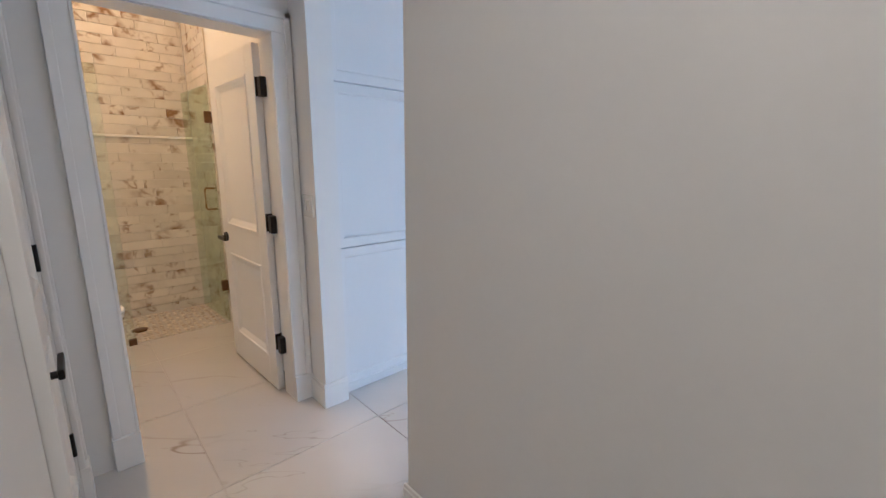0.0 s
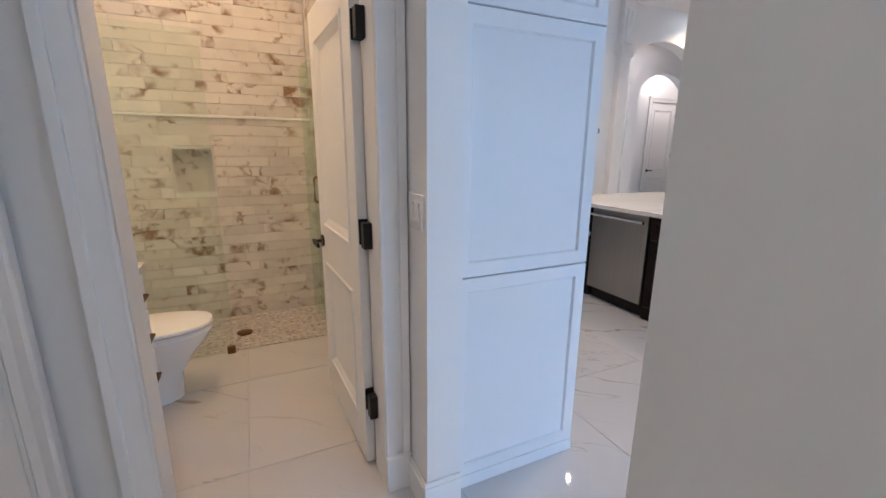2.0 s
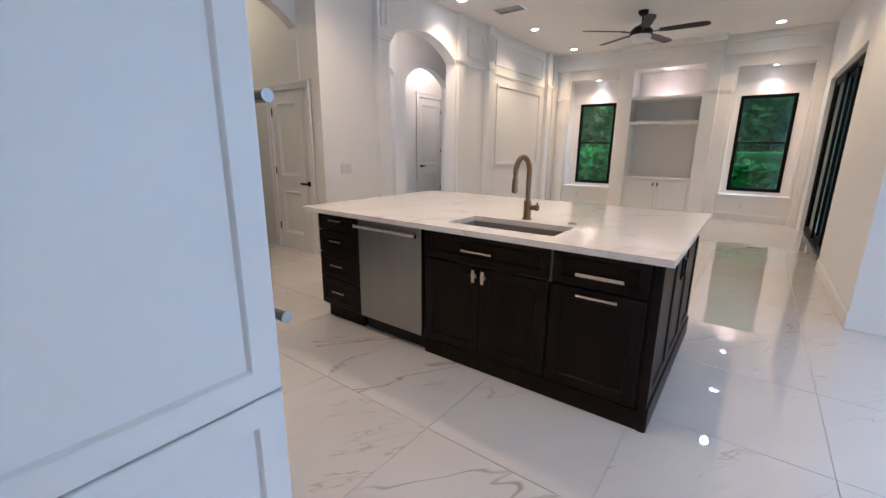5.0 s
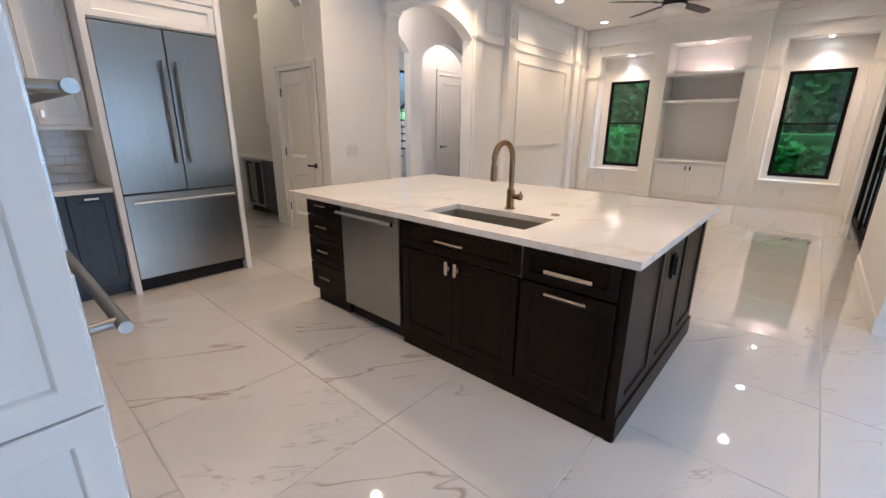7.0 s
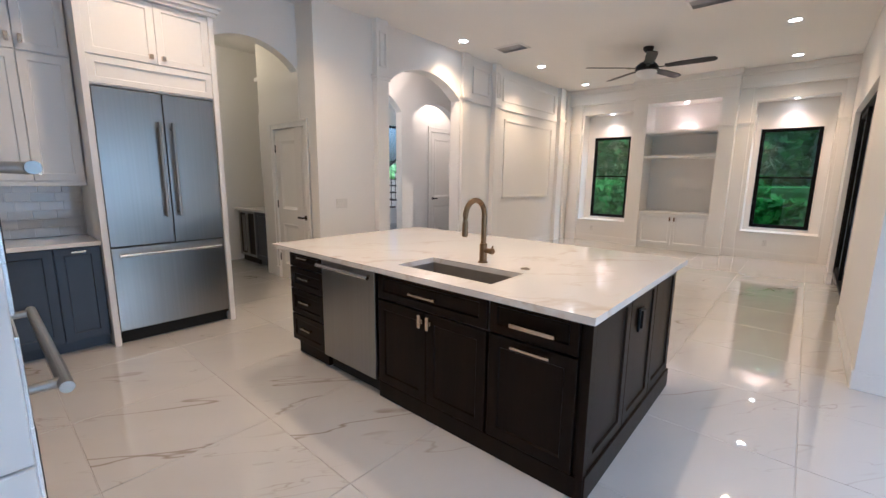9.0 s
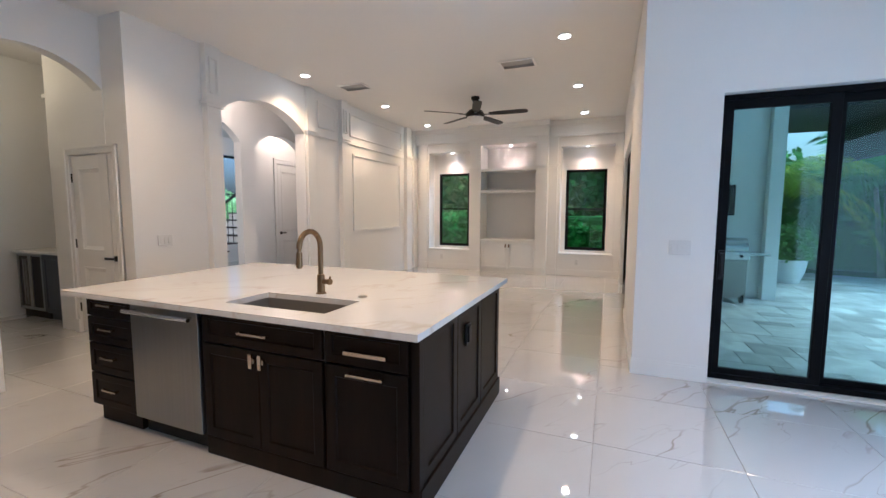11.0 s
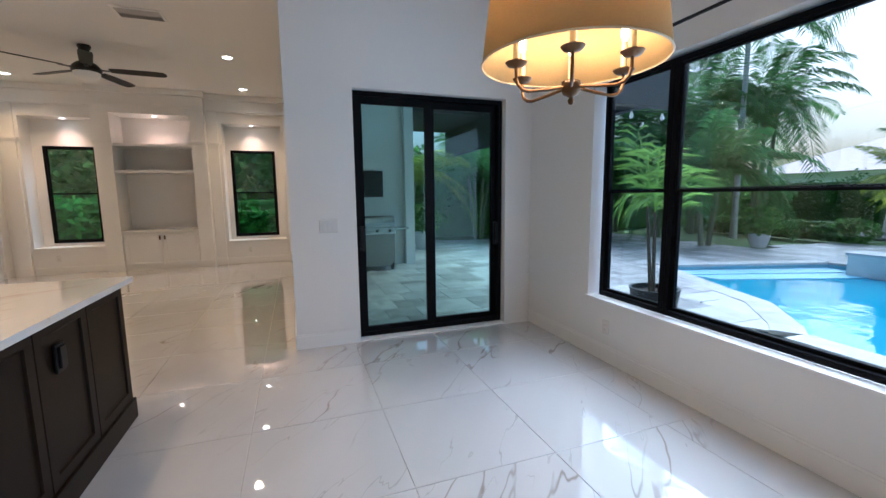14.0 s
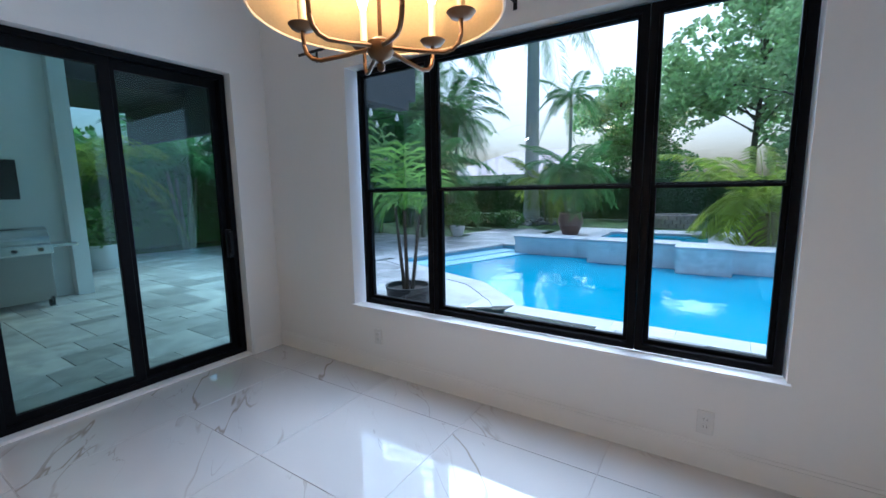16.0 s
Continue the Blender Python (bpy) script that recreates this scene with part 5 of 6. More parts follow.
STUCCO = material("white_stucco", (0.78, 0.78, 0.76), 0.8, var=0.03, scale=1, bump=0.4, bump_scale=90)
TERRA = material("brown_glazed_pot", (0.22, 0.13, 0.10), 0.35, var=0.2, scale=6)
WHITEPOT = material("white_pot", (0.75, 0.75, 0.73), 0.4, var=0.03)
BARK = material("palm_bark", (0.58, 0.56, 0.53), 0.9, var=0.25, scale=4, bump=0.6, bump_scale=20, stretch=(1, 1, 6))
WOODBARK = material("tree_bark", (0.13, 0.10, 0.075), 0.9, var=0.3, scale=6, bump=0.6, bump_scale=30)
ROOF = material("far_tile_roof", (0.80, 0.64, 0.58), 0.8, var=0.12, scale=4, bump=0.5, bump_scale=15)
BRICKM = material("fire_pit_stone", (0.50, 0.40, 0.34), 0.8, var=0.3, scale=7, bump=0.5, bump_scale=30)
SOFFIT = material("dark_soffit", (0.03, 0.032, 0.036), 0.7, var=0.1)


def leaf_material(name, colour, var=0.45):
    m = bpy.data.materials.new(name)
    m.use_nodes = True
    n, l = m.node_tree.nodes, m.node_tree.links
    b = n["Principled BSDF"]
    geo = n.new("ShaderNodeNewGeometry")
    r = n.new("ShaderNodeValToRGB")
    r.color_ramp.elements[0].color = (*[c * (1 - var) for c in colour], 1)
    r.color_ramp.elements[1].color = (*[min(1, c * (1 + var)) for c in colour], 1)
    l.new(geo.outputs["Random Per Island"], r.inputs[0])
    l.new(r.outputs[0], b.inputs["Base Color"])
    b.inputs["Roughness"].default_value = 0.6
    b.inputs["Specular IOR Level"].default_value = 0.15
    tr, mx = n.new("ShaderNodeBsdfTranslucent"), n.new("ShaderNodeMixShader")
    l.new(r.outputs[0], tr.inputs[0])
    mx.inputs[0].default_value = 0.5
    l.new(b.outputs[0], mx.inputs[1])
    l.new(tr.outputs[0], mx.inputs[2])
    l.new(mx.outputs[0], n["Material Output"].inputs[0])
    return m


LEAF = leaf_material("leaf_green", (0.14, 0.27, 0.065))
LEAF_DARK = leaf_material("leaf_dark", (0.055, 0.12, 0.035))
LEAF_LIGHT = leaf_material("leaf_light", (0.30, 0.38, 0.04))
LEAF_LEAFY = leaf_material("leaf_leafy", (0.42, 0.58, 0.26), 0.35)
LEAF_BRIGHT = leaf_material("leaf_bright", (0.12, 0.30, 0.055))
LEAF_PALM = leaf_material("palm_leaf", (0.11, 0.24, 0.07), 0.4)
LEAF_POT = leaf_material("potted_palm_leaf", (0.17, 0.31, 0.06), 0.4)
CANE = material("green_cane", (0.20, 0.22, 0.12), 0.7, var=0.3, scale=6)
STEM = material("palm_stem", (0.05, 0.036, 0.022), 0.8, var=0.3, scale=20)
rng = random.Random(7)
G = -0.06         # level of the paving outside


def frond(bm, root, heading, length, droop, leaflets, leaf_len, rise=0.9, width=0.035):
    """Adds one feather-shaped palm leaf: a bent rib with leaflets on both sides."""
    d = Vector((math.cos(heading), math.sin(heading), 0))
    side = Vector((-d.y, d.x, 0))
    pts = []
    for k in range(11):
        u = k / 10
        pts.append(Vector(root) + d * (length * (u - 0.12 * u * u * droop)) + Vector((0, 0, length * (rise * u - droop * u * u))))
    for a, b in zip(pts, pts[1:]):
        w = 0.012
        vs = [bm.verts.new(p) for p in (a - side * w, a + side * w, b + side * w * 0.7, b - side * w * 0.7)]
        bm.faces.new(vs)
    for k in range(leaflets):
        u = 0.12 + 0.88 * k / (leaflets - 1)
        i = min(9, int(u * 10))
        p = pts[i].lerp(pts[i + 1], u * 10 - i)
        t = (pts[i + 1] - pts[i]).normalized()
        ll = leaf_len * (0.55 + 0.75 * math.sin(math.pi * min(1, u * 0.95)) ** 0.8) * rng.uniform(0.85, 1.1)
        for s in (-1, 1):
            out = (side * s * 0.85 + t * 0.55 + Vector((0, 0, 0.15 - 0.25 * droop + rng.uniform(-0.12, 0.12)))).normalized()
            mid = p + out * ll * 0.5
            tip = p + out * ll - Vector((0, 0, ll * 0.28))
            wv = t * width * 0.5
            a = bm.verts.new(p)
            b, c = bm.verts.new(mid + wv), bm.verts.new(mid - wv)
            e = bm.verts.new(tip)
            bm.faces.new((a, b, e, c))


def palm(name, label, x, y, height, radius, fronds, length, mat=None, droop=0.75, z0=G, leaflets=26, leaf_len=0.35, lean=0.0, trunks=1, rise=0.9, group="", width=0.035, bark=None, spread=0.12):
    if width < 0.04 and y < -3:
        width, leaflets = 0.06, leaflets + 8
    t = thing(name, label, "palm tree", (x, y, z0), group)
    crown = bmesh.new()
    for k in range(trunks):
        a = 2 * math.pi * k / trunks
        dx, dy = (spread * math.cos(a), spread * math.sin(a)) if trunks > 1 else (0, 0)
        h = height * (1 - 0.18 * k / max(1, trunks))
        bm = bmesh.new()
        pts = [(dx * (1 + 2 * u) + lean * u * u, dy * (1 + 2 * u), h * u) for u in [i / 8 for i in range(9)]]
        tube(bm, pts, [radius * (1.15 - 0.35 * i / 8) + (0.25 * radius if i == 0 else 0) for i in range(9)], 10)
        part("trunk", bm, bark or (BARK if trunks == 1 else CANE), t, smooth=True)
        top = pts[-1]
        for i in range(fronds):
            f = i / fronds
            heading = i * 2.39996 + rng.uniform(-0.2, 0.2)
            frond(crown, top, heading, length * rng.uniform(0.8, 1.1), droop * rng.uniform(0.7, 1.3) * (0.6 + 0.9 * f), leaflets, leaf_len, rise * (1.25 - 0.9 * f), width)
    part("crown", crown, mat or LEAF_PALM, t)
    return t


def clump(bm, centre, radii, count, size):
    """Adds many small pointed leaves through a rounded, uneven volume."""
    for _ in range(count):
        v = Vector((rng.gauss(0, 1), rng.gauss(0, 1), rng.gauss(0, 1)))
        v.normalize()
        v *= rng.uniform(0.45, 1.0) ** 0.5
        p = Vector(centre) + Vector((v.x * radii[0], v.y * radii[1], v.z * radii[2]))
        a = Vector((rng.gauss(0, 1), rng.gauss(0, 1), rng.gauss(0, 0.6))).normalized() * size * rng.uniform(0.6, 1.3)
        b = a.cross(Vector((rng.gauss(0, 1), rng.gauss(0, 1), rng.gauss(0, 1)))).normalized() * size * 0.3
        bm.faces.new([bm.verts.new(q) for q in (p - a * 0.5, p + b, p + a * 0.6, p - b)])


def tree(name, label, x, y, height, spread, leaves, size, mat, z0=G, crown_low=0.35):
    t = thing(name, label, "tree", (x, y, z0))
    bm = tube(bmesh.new(), [(0, 0, 0), (0.05, 0.03, height * 0.3), (-0.05, 0.1, height * 0.6), (0.05, 0.0, height * 0.9)], [0.16, 0.12, 0.08, 0.03], 8)
    cr = bmesh.new()
    n = 26
    for k in range(n):
        u = rng.uniform(crown_low, 1.0)
        a = rng.uniform(0, 2 * math.pi)
        r = spread * rng.uniform(0.15, 1.0) * math.sin(math.pi * (0.15 + 0.75 * (u - crown_low) / (1 - crown_low)))
        tip = (r * math.cos(a), r * math.sin(a), height * u)
        tube(bm, [(0, 0, height * u * 0.75), (tip[0] * 0.5, tip[1] * 0.5, height * u * 0.9), tip], [0.05, 0.03, 0.012], 5)
        clump(cr, tip, (spread * 0.30, spread * 0.30, spread * 0.24), leaves // n, size)
    part("trunk", bm, WOODBARK, t, smooth=True)
    part("crown", cr, mat, t)
    return t


def hedge(name, label, x0, x1, y0, y1, z0, z1, count, size, mat):
    bm = bmesh.new()
    n = max(2, int((x1 - x0) / 0.7) if x1 - x0 > y1 - y0 else int((y1 - y0) / 0.7))
    for k in range(n):
        u = (k + 0.5) / n
        cx, cy = (x0 + (x1 - x0) * u, (y0 + y1) / 2) if x1 - x0 > y1 - y0 else ((x0 + x1) / 2, y0 + (y1 - y0) * u)
        top = z1 * rng.uniform(0.85, 1.12)
        clump(bm, (cx, cy, (z0 + top) / 2), (0.6 if x1 - x0 > y1 - y0 else (x1 - x0) / 2, (y1 - y0) / 2 if x1 - x0 > y1 - y0 else 0.6, (top - z0) / 2), count // n, size)
    box(bm, x0 + 0.35, x1 - 0.35, y0 + 0.35, y1 - 0.35, z0, z1 * 0.86, 0.12)
    return tagged(part(name, bm, mat), label, "hedge", kind="stuff")


# ground sheet with the pool cut out of it by laying it round the basin
PX0, PX1, PY0, PY1 = -4.0, 8.4, -10.0, -3.3
bm = boxed(-300, 300, -300, PY0 - 3.6, -0.4, G - 0.05)
box(bm, -300, 300, 14.0, 300, -0.4, G - 0.05)
box(bm, 12.5, 300, PY0 - 3.6, 14.0, -0.4, G - 0.05)
box(bm, -300, PX0, PY0 - 3.6, 14.0, -0.4, G - 0.05)
box(bm, PX0, 12.5, PY1, -1.42, -0.4, G - 0.05)
box(bm, PX1, 12.5, PY0 - 3.6, PY1, -0.4, G - 0.05)
box(bm, 6.06, 12.5, -1.42, 1.02, -0.4, G - 0.05)
setting("ground", bm, GRASS, "mown lawn round the paved terrace", "ground")

POOL = [(-4.0, -3.36), (4.55, -3.70), (4.72, -3.95), (5.53, -4.72), (6.27, -5.0), (8.3, -5.9), (7.25, -9.26), (6.7, -9.3), (-4.0, -9.3)]
bm = bmesh.new()
outline(bm, POOL, 0.02)
bmesh.ops.translate(bm, verts=bm.verts, vec=(0, 0, -1.55))
setting("pool_floor", bm, POOLTILE, "blue plaster pool floor", "pool")
bm = bmesh.new()
for (xa, ya), (xb, yb) in zip(POOL, POOL[1:] + POOL[:1]):
    vs = [bm.verts.new(p) for p in ((xa, ya, -1.55), (xb, yb, -1.55), (xb, yb, G), (xa, ya, G))]
    bm.faces.new(vs)
setting("pool_wall", bm, POOLTILE, "blue plaster pool wall", "pool")
WATER = bpy.data.materials.new("pool_water")
WATER.use_nodes = True
nn, ll = WATER.node_tree.nodes, WATER.node_tree.links
b = nn["Principled BSDF"]
b.inputs["Base Color"].default_value = (0.03, 0.42, 0.72, 1)
b.inputs["Roughness"].default_value = 0.04
b.inputs["Specular IOR Level"].default_value = 0.12
wv = nn.new("ShaderNodeTexNoise")
wv.inputs["Scale"].default_value, wv.inputs["Detail"].default_value = 2.2, 3
gm, mm = nn.new("ShaderNodeNewGeometry"), nn.new("ShaderNodeMapping")
mm.inputs["Scale"].default_value = (1, 0.7, 1)
ll.new(gm.outputs["Position"], mm.inputs[0])
ll.new(mm.outputs[0], wv.inputs["Vector"])
bp = nn.new("ShaderNodeBump")
bp.inputs["Strength"].default_value, bp.inputs["Distance"].default_value = 0.25, 0.05
ll.new(wv.outputs[0], bp.inputs["Height"])
ll.new(bp.outputs[0], b.inputs["Normal"])
tone, tr = nn.new("ShaderNodeTexNoise"), nn.new("ShaderNodeValToRGB")
tone.inputs["Scale"].default_value = 0.5
tr.color_ramp.elements[0].color, tr.color_ramp.elements[1].color = (0.03, 0.29, 0.46, 1), (0.08, 0.42, 0.58, 1)
ll.new(gm.outputs["Position"], tone.inputs["Vector"])
ll.new(tone.outputs[0], tr.inputs[0])
ll.new(tr.outputs[0], b.inputs["Base Color"])
bm = bmesh.new()
outline(bm, [(x * 0.999, y) for x, y in POOL], 0.01)
bmesh.ops.translate(bm, verts=bm.verts, vec=(0, 0, -0.22))
setting("water", bm, WATER, "bright blue rippled pool water", "water")
DECK = []
for (xa, ya), (xb, yb) in list(zip(POOL, POOL[1:]))[1:7]:
    d = Vector((xb - xa, yb - ya, 0)).normalized()
    nrm = Vector((-d.y, d.x, 0)) * 0.8
    DECK.append([(xa, ya), (xb, yb), (xb + nrm.x, yb + nrm.y), (xa + nrm.x, ya + nrm.y)])
for pts in DECK:
    bm = bmesh.new()
    outline(bm, pts, 0.02)
    bmesh.ops.translate(bm, verts=bm.verts, vec=(0, 0, G - 0.026 - 0.001 * DECK.index(pts)))
    setting("pavement", bm, COPING, "pale travertine band round the pool", "paving")
# shallow steps in the far corner
ps = thing("pool_steps", "pale blue curved pool entry steps under water", "steps", (0, 0, 0))
for k in range(3):
    o = 0.55 * k
    bm = bmesh.new()
    outline(bm, [(8.28 - o * 0.9, -5.92 - o * 0.25), (7.22 - o * 0.9, -9.24 + o * 0.1), (7.24, -9.24), (8.28, -5.92)], 0.03)
    bmesh.ops.translate(bm, verts=bm.verts, vec=(0, 0, -0.222 + 0.018 * (2 - k)))
    part("step", bm, STEPS, ps)
# raised wall and spa on the far side
rw = thing("pool_raised_wall", "raised pool wall faced with pale ledge stone", "wall", (0, 0, 0))
for x0, x1, y0, y1, h in ((4.76, 6.7, -9.4, -8.8, 0.19), (3.02, 4.74, -8.85, -8.25, 0.25), (2.1, 3.0, -8.6, -7.82, 0.25), (-4.0, 2.08, -8.9, -8.2, 0.19)):
    w = part("wall_face", boxed(x0, x1, y0, y1, -0.5, h), STACK, rw)
    part("coping", boxed(x0 - 0.03, x1 + 0.03, y0 - 0.03, y1 + 0.03, h, h + 0.05, 0.008), COPING, w)
spa = thing("spa", "raised square spa with blue water", "spa", (0, 0, 0))
bm = boxed(2.2, 5.0, -11.0, -10.7, -0.3, 0.25)
box(bm, 2.2, 2.5, -10.7, -8.9, -0.3, 0.25)
box(bm, 4.7, 5.0, -10.7, -8.9, -0.3, 0.25)
part("wall", bm, COPING, spa)
part("water", boxed(2.5, 4.7, -10.7, -8.88, 0.0, 0.20), WATER, spa, "blue spa water")
setting("pool_deck", boxed(-4.0, 6.75, -14.2, -8.95, -0.35, 0.02), COPING, "pale travertine deck behind the raised pool wall", "paving")

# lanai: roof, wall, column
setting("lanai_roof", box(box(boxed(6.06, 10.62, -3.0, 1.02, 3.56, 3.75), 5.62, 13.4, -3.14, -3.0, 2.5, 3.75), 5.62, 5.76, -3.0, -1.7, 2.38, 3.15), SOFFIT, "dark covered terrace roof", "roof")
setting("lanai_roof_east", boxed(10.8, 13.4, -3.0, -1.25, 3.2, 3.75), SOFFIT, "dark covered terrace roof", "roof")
setting("lanai_wall", boxed(10.62, 10.80, -1.01, 1.02, -0.1, 4.3), STUCCO, "white stucco outdoor kitchen wall", "wall")
setting("lanai_column", boxed(10.45, 10.80, -1.21, -1.01, -0.1, 4.3, 0.01), STUCCO, "white stucco column", "column")
sl_string = thing("string_lights", "string of small clear bulbs under the terrace eave", "string lights", (0, 0, 0))
part("cord", tube(bmesh.new(), [(5.69, -1.75, 2.36), (5.69, -2.4, 2.31), (5.69, -3.05, 2.36), (7.0, -3.07, 2.30), (8.6, -3.07, 2.36)], 0.005, 6), BLACK, sl_string)
for x, y in ((5.69, -1.95), (5.69, -2.4), (5.69, -2.85), (6.2, -3.07), (6.9, -3.07), (7.6, -3.07), (8.3, -3.07)):
    part("bulb", lathe(bmesh.new(), [(0.012, 0.05), (0.014, 0.03), (0.026, 0.0), (0.02, -0.022), (0.001, -0.03)], 12, (x, y, 2.27)), PORC, sl_string, smooth=True)
tv = thing("outdoor_television", "black flat television mounted on the terrace wall", "television", (10.62, -0.12, 1.66))
part("screen", boxed(-0.05, -0.02, -0.45, 0.45, -0.27, 0.27, 0.005), BLACK, tv)
part("bracket", boxed(-0.021, 0.0, -0.1, 0.1, -0.1, 0.1), DARK, tv)
gr = thing("gas_grill", "stainless steel gas grill on a wheeled cart", "grill", pose(10.2, -0.30, G, 0, 0, 0))
part("cart", boxed(-0.25, 0.25, -0.35, 0.35, 0.1, 0.72, 0.01), STEEL, gr)
part("firebox", boxed(-0.27, 0.27, -0.38, 0.38, 0.72, 0.86, 0.02), STEEL_H, gr)
bm = bmesh.new()
tube(bm, [(0, -0.37, 0.88), (0, 0.37, 0.88)], 0.2, 20)
part("hood", bm, STEEL_H, gr, smooth=True)
part("side_shelf", boxed(-0.22, 0.22, -0.66, -0.38, 0.80, 0.84, 0.006), STEEL_H, gr)
for y in (-0.25, 0, 0.25):
    part("knob", cyl(bmesh.new(), (-0.27, y, 0.79), (-0.30, y, 0.79), 0.025), BLACK, gr)
for y in (-0.3, 0.3):
    part("wheel", cyl(bmesh.new(), (-0.2, y - 0.02, 0.08), (-0.2, y + 0.02, 0.08), 0.08), BLACK, gr)


def pot(name, label, x, y, r, h, mat, z0=G):
    t = thing(name, label, "planter", (x, y, z0))
    urn = [(0.001, 0.0), (r * 0.6, 0.0), (r * 0.82, h * 0.28), (r * 0.97, h * 0.55), (r * 0.99, h * 0.68), (r * 0.88, h * 0.86), (r * 0.84, h * 0.92), (r * 0.93, h * 0.97), (r * 0.92, h), (r * 0.82, h), (r * 0.78, h * 0.9), (r * 0.5, h * 0.85)]
    part("pot", lathe(bmesh.new(), urn if mat is TERRA else [(0.001, 0.0), (r * 0.62, 0.0), (r * 0.9, h * 0.5), (r, h * 0.92), (r * 1.04, h), (r * 0.92, h), (r * 0.88, h * 0.9), (r * 0.5, h * 0.85)], 28), mat, t, smooth=True)
    bm = bmesh.new()
    bmesh.ops.create_circle(bm, cap_ends=True, segments=24, radius=r * 0.78, matrix=Matrix.Translation((0, 0, h * 0.89)))
    part("soil", bm, SOIL, t)
    return t


pot("planter", "white round planter with a leafy shrub", 12.9, -2.15, 0.32, 0.5, WHITEPOT)
pot("planter", "white round planter by the lawn edge", 9.41, -10.45, 0.25, 0.38, WHITEPOT)
pot("planter", "brown glazed planter on the raised pool wall", 6.1, -11.7, 0.38, 0.68, TERRA, 0.02)
pot("planter", "brown glazed planter with a yellow-green palm", 1.45, -11.2, 0.44, 0.78, TERRA, 0.02)
pot("planter", "dark round planter close to the window", 5.2, -2.35, 0.24, 0.48, BLACK)
palm("potted_palm", "green potted palm with several stems outside the window", 5.2, -2.35, 0.92, 0.019, 4, 0.30, LEAF_POT, 1.0, G + 0.42, 7, 0.32, trunks=3, rise=2.7, width=0.034, bark=STEM, spread=0.05)
palm("potted_palm", "yellow-green potted palm by the spa", 1.45, -11.2, 0.3, 0.08, 22, 2.1, LEAF_LIGHT, 0.8, G + 0.75, 34, 0.5)
palm("potted_palm", "slender potted palm by the pool", 6.1, -11.7, 1.35, 0.035, 8, 1.4, None, 0.8, G + 0.66, 24, 0.34, trunks=3)
bush = thing("potted_shrub", "leafy shrub in a white planter", "shrub", (9.41, -10.45, G + 0.3))
bm = bmesh.new()
clump(bm, (0, 0, 0.4), (0.5, 0.5, 0.45), 420, 0.14)
part("leaves", bm, LEAF, bush)
bush2 = copy_thing(bush, Matrix.Translation((12.9, -2.15, G + 0.4)))

fp = thing("fire_pit", "round stacked stone fire pit", "fire pit", (3.6, -16.4, G))
for row in range(3):
    for k in range(20):
        a = 2 * math.pi * (k + 0.5 * (row % 2)) / 20
        part("stone", boxed(-0.104, 0.104, -0.1, 0.1, 0.0, 0.155, 0.012), BRICKM, fp, place=pose(0.68 * math.cos(a), 0.68 * math.sin(a), 0.16 * row, 0, 0, math.degrees(a) + 90))

palm("royal_palm", "tall royal palm with a grey ringed trunk", 9.24, -16.64, 8.8, 0.30, 18, 3.8, None, 0.95, G, 36, 0.8)
bed = bmesh.new()
for k in range(170):
    a, r = rng.uniform(0, 6.28), 1.15 * rng.random() ** 0.5
    c = rng.uniform(0.09, 0.17)
    bmesh.ops.create_icosphere(bed, subdivisions=1, radius=1, matrix=Matrix.Translation((9.24 + r * math.cos(a), -16.64 + r * math.sin(a), G - 0.05 + 0.28 * (1.15 - r))) @ Matrix.Rotation(a * 3, 4, "Z") @ Matrix.Diagonal((c, c * 0.8, c * 0.6, 1)))
tagged(part("bed_stones", bed, material("grey_bed_stone", (0.24, 0.24, 0.26), 0.8, var=0.35, scale=5), smooth=True), "grey stones heaped round the foot of the royal palm", "stones", kind="stuff")
palm("royal_palm", "slim pale palm trunk near the lawn", 11.2, -12.0, 6.5, 0.08, 14, 2.4, None, 0.9, G, 30, 0.5)
palm("small_palm", "small feathery palm behind the pool", 8.2, -18.8, 5.6, 0.09, 14, 1.7, None, 0.95, G, 26, 0.4)
palm("areca_palm", "bushy areca palm by the terrace", 10.3, -9.6, 2.2, 0.05, 9, 2.2, None, 0.75, G, 28, 0.45, trunks=4)
palm("areca_palm", "bushy areca palm by the terrace", 12.8, -7.6, 2.6, 0.05, 9, 2.4, None, 0.75, G, 28, 0.45, trunks=4)
palm("areca_palm", "bushy areca palm by the terrace", 14.6, -4.6, 2.2, 0.05, 9, 2.4, None, 0.75, G, 28, 0.45, trunks=4)
palm("areca_palm", "bushy areca palm by the terrace", 14.4, -2.0, 2.2, 0.05, 9, 2.4, LEAF_LIGHT, 0.75, G, 28, 0.45, trunks=4)
palm("areca_palm", "bushy areca palm by the terrace", 12.6, -10.2, 3.4, 0.06, 9, 2.6, None, 0.75, G, 28, 0.5, trunks=4)
palm("areca_palm", "bushy areca palm behind the pool", 8.4, -16.5, 1.6, 0.05, 8, 2.0, LEAF_LIGHT, 0.75, G, 28, 0.45, trunks=3)
palm("areca_palm", "tall arching palm behind the terrace", 13.0, -12.4, 4.6, 0.07, 11, 2.8, None, 0.8, G, 30, 0.6, trunks=3)
palm("areca_palm", "tall arching palm behind the terrace", 14.8, -10.4, 5.2, 0.07, 11, 2.8, None, 0.8, G, 30, 0.6, trunks=3)
palm("areca_palm", "tall arching palm behind the terrace", 12.2, -14.6, 5.0, 0.07, 11, 2.6, None, 0.85, G, 30, 0.6, trunks=3)
palm("areca_palm", "leafy palm at the terrace edge", 15.4, -6.6, 3.6, 0.06, 10, 2.6, None, 0.75, G, 28, 0.5, trunks=3)
